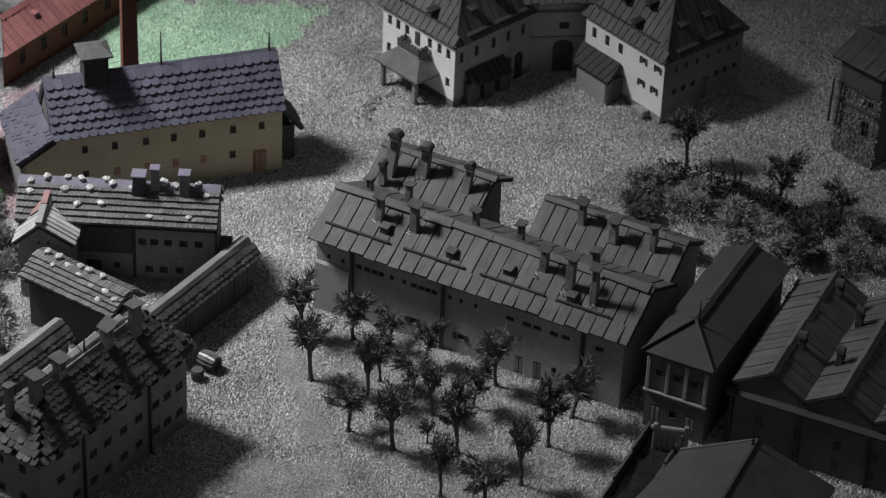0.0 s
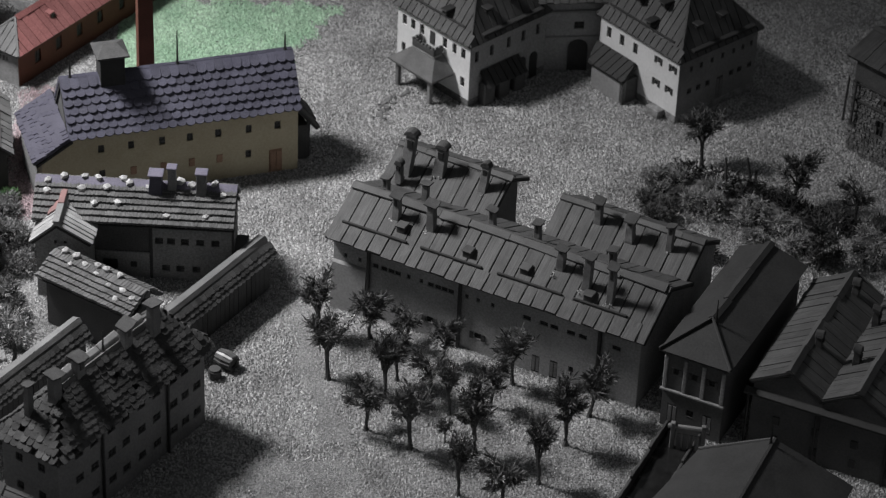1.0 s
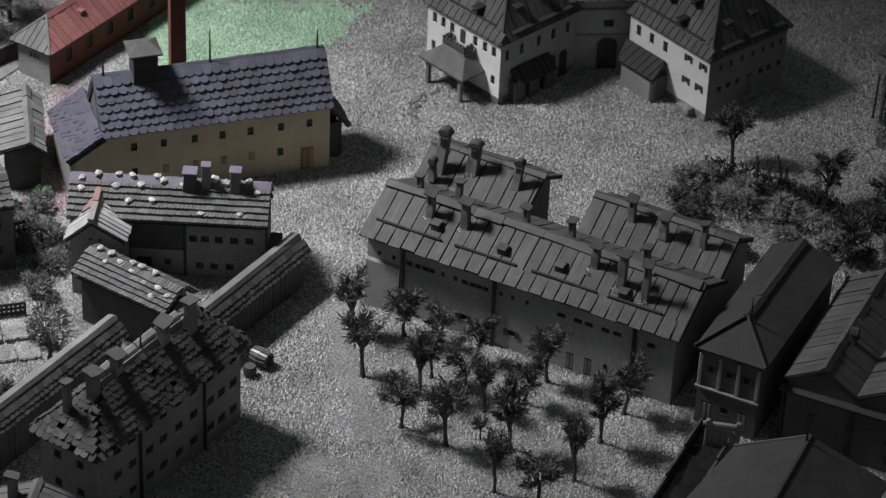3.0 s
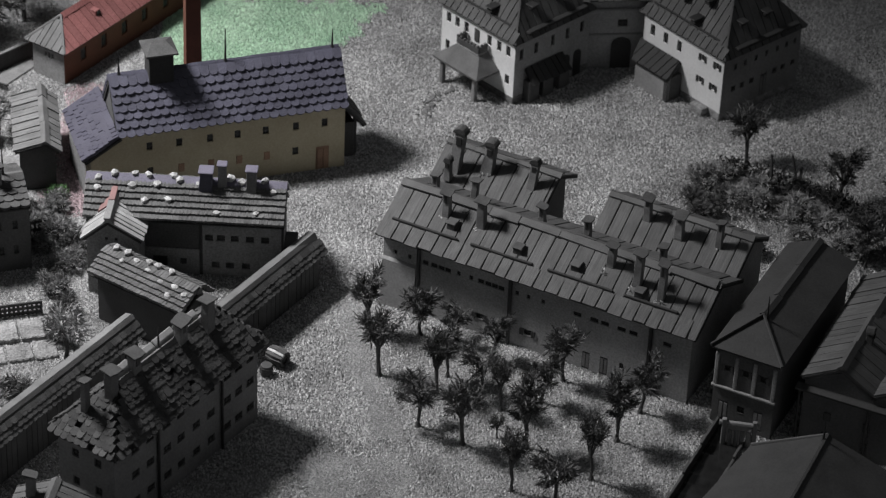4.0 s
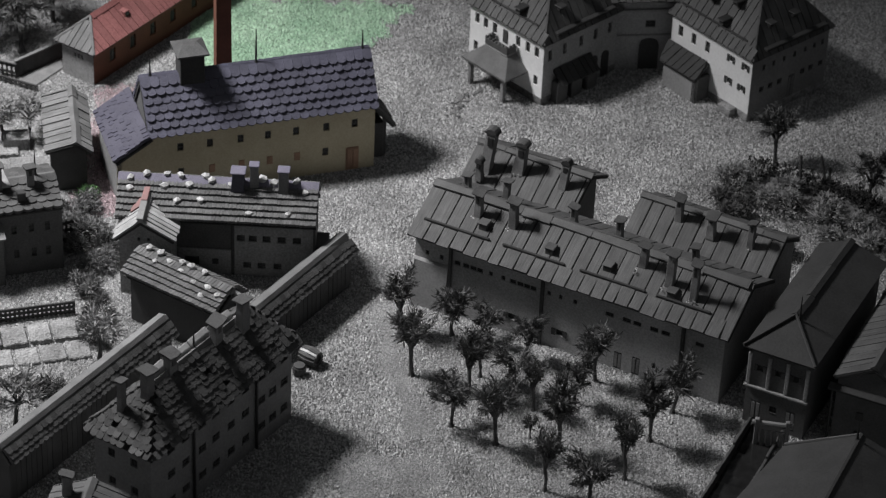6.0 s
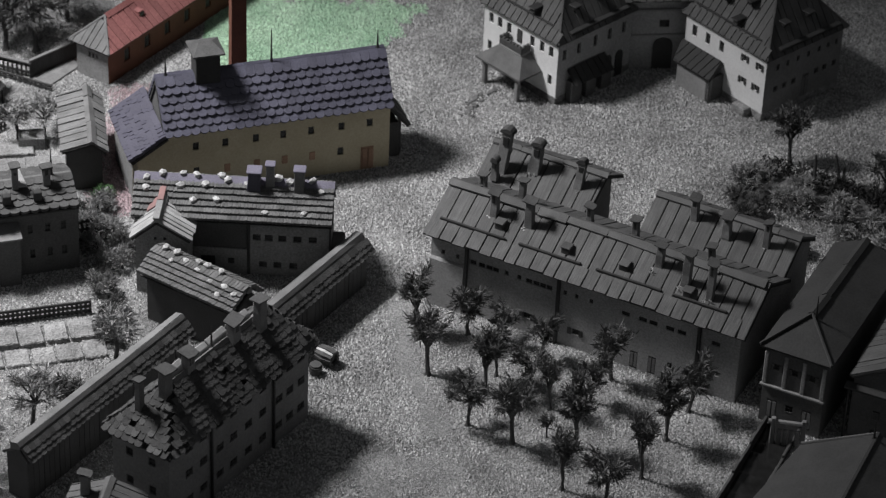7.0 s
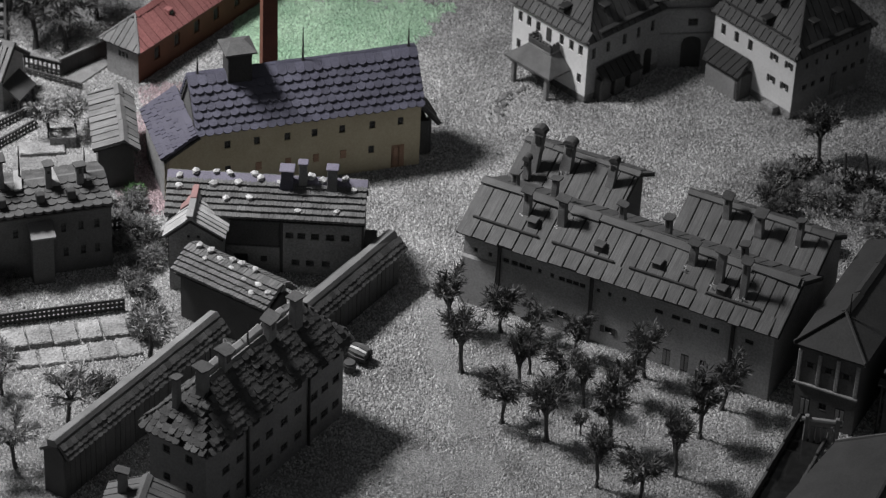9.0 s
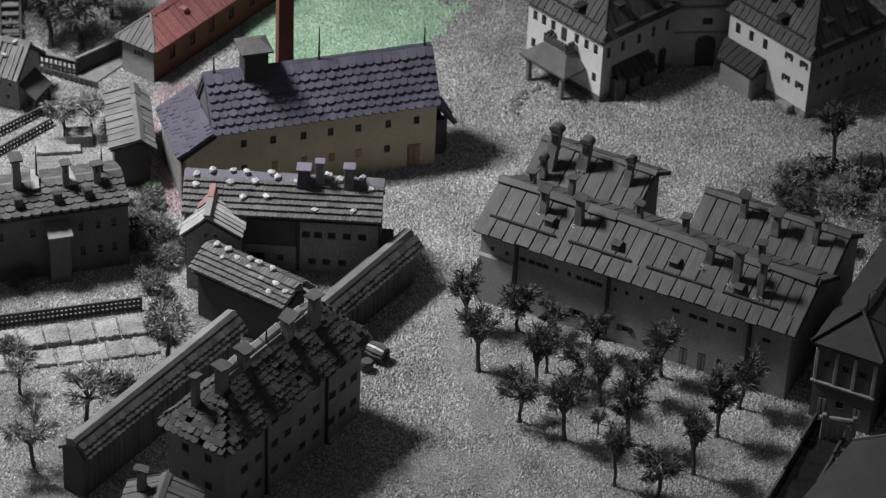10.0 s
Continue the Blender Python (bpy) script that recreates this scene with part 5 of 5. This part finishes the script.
hut = thing("hut", (-4.32, 2.30), -20.0, "small grey hut with a patched plank roof", "house")
shell(hut, 0, 0, 0.44, 0.30, 0.30, 0.43, (M_PLASTER,) * 3, M_MIDROOF, front=win_row((0.28, 0.36), 0.09, 0.02, 0.03) + win_row((0.3, 0.38), 0.19, 0.02, 0.03), cell=(0.045, 0.008), over=0.05)
bm = bmesh.new()
add_prism(bm, [(0.442, 0.0, 0.2), (0.58, -0.02, 0.12), (0.58, 0.22, 0.12), (0.442, 0.24, 0.2)], (0, 0, 0.014))
part("side_roof", bm, M_WOOD, hut)
for x, y in ((0.565, 0.0), (0.565, 0.2)):
    box("post", (x - 0.01, y - 0.01, 0), (x + 0.01, y + 0.01, 0.12), M_WOOD, hut)
for x, y in ((0.1, 0.06), (0.2, 0.12), (0.32, 0.05), (0.36, 0.13), (0.05, 0.13), (0.25, 0.02)):
    roof_stone(hut, x, y, 0.30 + y * 0.867 + 0.04, 0.045)
stair = thing("garden_stairs", (-4.08, 2.98), 98.0, "steep timber garden stairs up the wooded bank", "stairs")
for k in range(10):
    box("tread", (k * 0.07, -0.06, 0.02 + k * 0.03), (k * 0.07 + 0.05, 0.06, 0.035 + k * 0.03), M_TIMBER, stair)
for y in (-0.07, 0.07):
    bm = bmesh.new()
    add_prism(bm, [(-0.02, y - 0.008, 0), (0.72, y - 0.008, 0.0), (0.72, y - 0.008, 0.35), (-0.02, y - 0.008, 0.03)], (0, 0.016, 0))
    part("stringer", bm, M_WOOD, stair)
lane = thing("lane_strip", (-3.45, 2.50), 58.0, "smooth pale lane beside the boarded fence", "lane", kind="structure")
bm = bmesh.new()
add_prism(bm, [(0, 0.0, 0.012), (0.36, 0.0, 0.012), (0.40, 0.12, 0.012), (0.02, 0.13, 0.012)], (0, 0, -0.02))
part("surface", bm, M_CHIM, lane)


# ---- bushes, bank and hill ----
def bush(x, y, z, r, mat, seed, label="dry tufted model bush"):
    """A clumped bush: short leaves on a lumpy heart, darkened to stand for self-shade."""
    rng = random.Random(seed)
    b = thing("bush", (x, y, z), 0, label, "bush", "bushes")
    lumps = [(Vector((0, 0, r * 0.35)), r * 0.72)]
    for _ in range(5):
        a, q = rng.uniform(0, 6.28), r * rng.uniform(0.35, 0.75)
        lumps.append((Vector((q * math.cos(a), q * math.sin(a), r * rng.uniform(0.15, 0.75))), r * rng.uniform(0.26, 0.46)))
    heart, bm = bmesh.new(), bmesh.new()
    for c, q in lumps:
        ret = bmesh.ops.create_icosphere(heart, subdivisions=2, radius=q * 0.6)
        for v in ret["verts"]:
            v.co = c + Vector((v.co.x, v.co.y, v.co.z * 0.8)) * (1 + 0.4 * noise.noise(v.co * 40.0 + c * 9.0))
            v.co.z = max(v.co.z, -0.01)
        for _ in range(int(60 + 4200 * q)):
            n = Vector((rng.gauss(0, 1), rng.gauss(0, 1), rng.gauss(0.25, 0.9))).normalized()
            p = c + n * q * rng.uniform(0.55, 0.95)
            if p.z < 0:
                continue
            d = (n + Vector((rng.gauss(0, 0.7), rng.gauss(0, 0.7), rng.gauss(0.2, 0.5)))).normalized()
            frond(bm, p, d, rng.uniform(0.014, 0.048), rng.uniform(0.0014, 0.0032), rng)
    part("foliage", bm, mat, b)
    tagged(part("twig", heart, M_DARKLEAF, b), kind="stuff")
    return b


for i, (x, y, r, m) in enumerate(((-2.93, 1.06, 0.13, M_LEAFPALE), (-2.82, 0.75, 0.15, M_LEAFPALE), (-2.76, 0.45, 0.12, M_LEAFPALE), (-2.80, 0.16, 0.12, M_LEAFPALE), (-2.72, 0.60, 0.11, M_LEAF), (-2.92, 0.62, 0.1, M_LEAFPALE),
                                  (-2.96, 0.88, 0.12, M_LEAFPALE), (-2.68, -0.07, 0.11, M_LEAF), (-2.86, 0.30, 0.1, M_LEAF), (-3.59, 0.14, 0.09, M_LEAF), (-2.87, -0.87, 0.12, M_LEAF), (-2.70, -0.30, 0.12, M_LEAFPALE),
                                  (-3.55, -0.55, 0.1, M_LEAFPALE), (-3.2, 1.95, 0.12, M_LEAF), (-3.05, 0.98, 0.09, M_LEAF))):
    bush(x, y, 0, r, m, 100 + i)


def mound(name, a, b, half, h, label, seed, mat):
    a, b = Vector((*a, 0)), Vector((*b, 0))
    ax = (b - a).normalized()
    side = Vector((-ax.y, ax.x, 0))
    L = (b - a).length + 2 * half
    bm = bmesh.new()
    nx, ny = 40, 22
    rows = []
    for i in range(nx + 1):
        row = []
        for j in range(ny + 1):
            u, v = -half + L * i / nx, -half + 2 * half * j / ny
            cu = max(0.0, -u, u - (L - 2 * half))
            d = min(1.0, math.hypot(cu, v) / half)
            p = a + ax * u + side * v
            q = 0.5 + 0.5 * math.cos(math.pi * d)
            p.z = h * q * (0.7 + 0.6 * noise.noise(p * 3.0 + Vector((seed, 0, 0)))) + 0.02 * noise.noise(p * 14.0) * q - 0.006
            row.append(bm.verts.new(p))
        rows.append(row)
    for i in range(nx):
        for j in range(ny):
            bm.faces.new((rows[i][j], rows[i + 1][j], rows[i + 1][j + 1], rows[i][j + 1]))
    return tagged(part(name, bm, mat), label, "hill", kind="structure")


hill = mound("hill", (1.42, 1.72), (2.2, 1.36), 0.26, 0.10, "low overgrown hill of dark earth", 2, M_EARTH)
bank = mound("wooded_bank", (-4.4, 3.5), (-3.45, 3.45), 0.45, 0.2, "leaf-littered wooded bank above the lane", 7, M_BANK)


def undergrowth(name, spots, count, size, mat, label, seed):
    rng = random.Random(seed)
    bm = bmesh.new()
    for _ in range(count):
        x, y, r = spots[rng.randrange(len(spots))]
        a, q = rng.uniform(0, 6.28), r * math.sqrt(rng.random())
        blade_tuft(bm, (x + q * math.cos(a), y + q * math.sin(a), 0.05 + 0.05 * rng.random()), 7, 0.015, size, rng, 0.9)
    return tagged(part(name, bm, mat), label, "undergrowth", kind="stuff")


undergrowth("undergrowth", [(1.5, 1.80, 0.11), (1.7, 1.72, 0.13), (1.9, 1.62, 0.12), (2.05, 1.52, 0.11), (2.18, 1.42, 0.1), (2.3, 1.3, 0.1), (2.5, 1.24, 0.09), (2.75, 1.2, 0.1)], 430, 0.034, M_DARKLEAF, "dark undergrowth along the crest of the hill", 11)
undergrowth("undergrowth", [(1.6, 1.3, 0.2), (1.95, 1.15, 0.22), (2.3, 1.0, 0.25), (2.65, 0.9, 0.25)], 190, 0.026, M_LITLEAF, "sparse dry undergrowth at the foot of the hill", 12)
undergrowth("undergrowth", [(-4.2, 3.5, 0.4), (-3.8, 3.4, 0.4), (-3.5, 3.4, 0.3)], 1500, 0.02, M_LEAFPALE, "dry undergrowth on the wooded bank", 13)
# lighter leaves paint the lit clumps, darker ones the unlit
for i, (x, y, r, m) in enumerate(((1.27, 1.66, 0.15, M_LITLEAF), (1.42, 1.76, 0.11, M_LITLEAF), (1.30, 1.33, 0.13, M_LEAF), (1.20, 1.48, 0.09, M_LEAF), (1.55, 1.40, 0.16, M_LITLEAF), (1.66, 1.62, 0.10, M_LITLEAF), (1.45, 1.48, 0.10, M_LEAF),
                                  (1.76, 1.36, 0.10, M_LEAF), (1.87, 1.28, 0.16, M_LITLEAF), (1.90, 1.08, 0.09, M_LITLEAF), (2.06, 1.20, 0.09, M_LITLEAF), (2.19, 1.00, 0.13, M_LITLEAF), (2.40, 1.33, 0.11, M_LEAF), (2.62, 0.98, 0.17, M_LITLEAF),
                                  (2.33, 0.89, 0.11, M_LEAF), (1.57, 0.91, 0.07, M_LEAF), (2.75, 1.22, 0.12, M_LEAF), (2.85, 0.85, 0.14, M_LITLEAF), (1.92, 1.60, 0.09, M_DARKLEAF), (2.10, 1.48, 0.09, M_DARKLEAF))):
    bush(x, y, 0.03, r, m, 200 + i)
for x, y, h, lx in ((1.735, 1.645, 0.3, -0.02), (1.915, 1.76, 0.23, -0.05), (1.935, 1.76, 0.13, 0.0)):
    p = thing("post", (x, y), 0, "thin leaning wooden post on the hill", "post", "hill posts")
    tube("pole", [(0, 0, 0), (lx, 0, h)], [0.012, 0.009], M_BARK, p)
for i, (x, y, hh) in enumerate(((-3.80, 2.98, 0.62), (-3.59, 2.98, 0.66), (-3.40, 3.27, 0.7), (-4.02, 3.3, 0.6), (-3.75, 3.6, 0.6))):
    ob = copy_thing(SORTS[(i + 2) % 5], pose(x * S, y * S, 0, 0, 0, 50 * i))
    ob.scale = (hh / 0.4,) * 3
    ob["group"] = "bank trees"

plank = thing("leaning_plank", (-2.13, 0.33), -18, "broad grey plank leaning in the farm yard", "plank")
bm = bmesh.new()
add_prism(bm, [(0, -0.045, 0.0), (0.19, -0.05, 0.0), (0.02, -0.05, 0.10), (-0.01, -0.045, 0.10)], (0.0, 0.10, 0.0))
part("board", bm, M_CHIM, plank)
for x0, x1, m in ((0.36, 0.70, M_PLASTER),):
    base = box("stable_base", (x0, -0.012, 0), (x1, -0.001, 0.19), m, farm, "grey plastered stable base")
    box("stable_door", (x0 + 0.05, -0.016, 0.0), (x0 + 0.14, -0.012, 0.13), M_PANE, base)
    box("stable_window", (x0 + 0.22, -0.016, 0.08), (x0 + 0.26, -0.012, 0.12), M_PANE, base)

# ---- lean-to and arches on the court side of the castle ----
slope(left_pav, (0.72 + 0.10, 0, 0.16), (0, 1, 0), (-0.095, 0, 0.09), (0.10, 0.10), (0.46, 0.46), 0.131, "boards", M_DARKROOF, cell=(0.06, 0.007), name="lean_to_roof")
for y in (0.14, 0.28, 0.43):
    box("lean_to_wall", (0.726, y - 0.05, 0), (0.79, y + 0.05, 0.168), M_DARKPLASTER, left_pav)
for y in (0.50, 0.61):
    bm = bmesh.new()
    ring = [(0.7235, y - 0.035, 0.0), (0.7235, y + 0.035, 0.0)] + [(0.7235, y + 0.035 * math.cos(a), 0.17 + 0.035 * math.sin(a)) for a in (0.0, 0.6, 1.2, 1.57, 1.95, 2.55, 3.14)]
    add_prism(bm, ring, (0.006, 0, 0))
    part("arched_door", bm, M_PANE, left_pav, "dark arched doorway")
bm = bmesh.new()
ring = [(0.2, -0.004, 0.0), (0.34, -0.004, 0.0)] + [(0.27 + 0.07 * math.cos(a), -0.004, 0.19 + 0.06 * math.sin(a)) for a in (0.0, 0.5, 1.0, 1.57, 2.1, 2.6, 3.14)]
add_prism(bm, ring, (0, -0.006, 0))
part("gate_arch", bm, M_WOOD, gate, "dark arched gate")
# ---- mortar at the feet of the chimneys ----
for x, y in ((1.60, 0.10), (1.785, 0.085), (1.815, 0.085), (0.32, 0.735), (0.30, 0.735), (0.63, 0.72), (0.11, 0.69), (1.41, 0.15), (1.89, 0.74)):
    z = 0.54 + (y * 0.5 if y < 0.31 else (y - 0.64) * 0.54)
    for k in range(3):
        piece("mortar_patch", "pebble", M_STONE, main, Vector((x + RNG.uniform(-0.012, 0.012), y + RNG.uniform(-0.01, 0.004), z + RNG.uniform(0.0, 0.03))), Vector((0.012, 0, 0.004)), Vector((0, 0.008, 0)), Vector((-0.004, 0, RNG.uniform(0.012, 0.03))))

for pav, L, W in ((left_pav, 0.72, 0.72), (right_pav, 0.78, 0.74)):
    box("gutter_board", (L - 0.015, 0.10, 0.525), (L + 0.03, W - 0.05, 0.545), M_UNDER, pav)
    u = 0.0
    while u < L - 0.03:
        piece("eave_board", "board", M_SLATE, pav, Vector((u + 0.028, -0.03, 0.494)), Vector((0.05, 0, 0)), Vector((0, 0.055, 0.064)), Vector((0, -0.008, 0.008)))
        u += 0.057
d = box("dormer", (0.40, 0.05, 0.33), (0.45, 0.12, 0.375), M_RED, red)
box("dormer_opening", (0.408, 0.046, 0.336), (0.442, 0.05, 0.366), M_PANE, d)
bush(-2.90, 1.21, 0, 0.07, M_SPROUT, 301, "small fresh green model bush")

# ---- broken edge in the gravel before the castle, planks on the side house ----
bm = bmesh.new()
for k in range(60):
    f = RNG.random()
    c = Vector((-0.60, 2.41, 0.0)).lerp(Vector((-0.41, 2.77, 0.0)), f) + Vector((0.04 * math.sin(9 * f) + RNG.gauss(0, 0.018), RNG.gauss(0, 0.025), 0.006))
    ret = bmesh.ops.create_icosphere(bm, subdivisions=1, radius=RNG.uniform(0.005, 0.014))
    for v in ret["verts"]:
        v.co = c + Vector((v.co.x * 1.4, v.co.y, v.co.z * 0.8)) * (1 + 0.5 * noise.noise(v.co * 60.0 + c * 20.0))
tagged(part("rubble", bm, M_CHIM), "broken dark rubble edge lying in the gravel", "rubble", kind="stuff")
for x, ln, tilt in ((0.82, 0.13, 0.02), (1.06, 0.16, -0.03)):
    bm = bmesh.new()
    add_prism(bm, [(x, 0.10, 0.592), (x + 0.05, 0.10, 0.59), (x + 0.05 + tilt, 0.10 + ln, 0.645), (x + tilt, 0.10 + ln, 0.648)], (0, 0, 0.012))
    part("roof_plank", bm, M_PALEBOARD, lhouse, "loose pale plank on the roof")
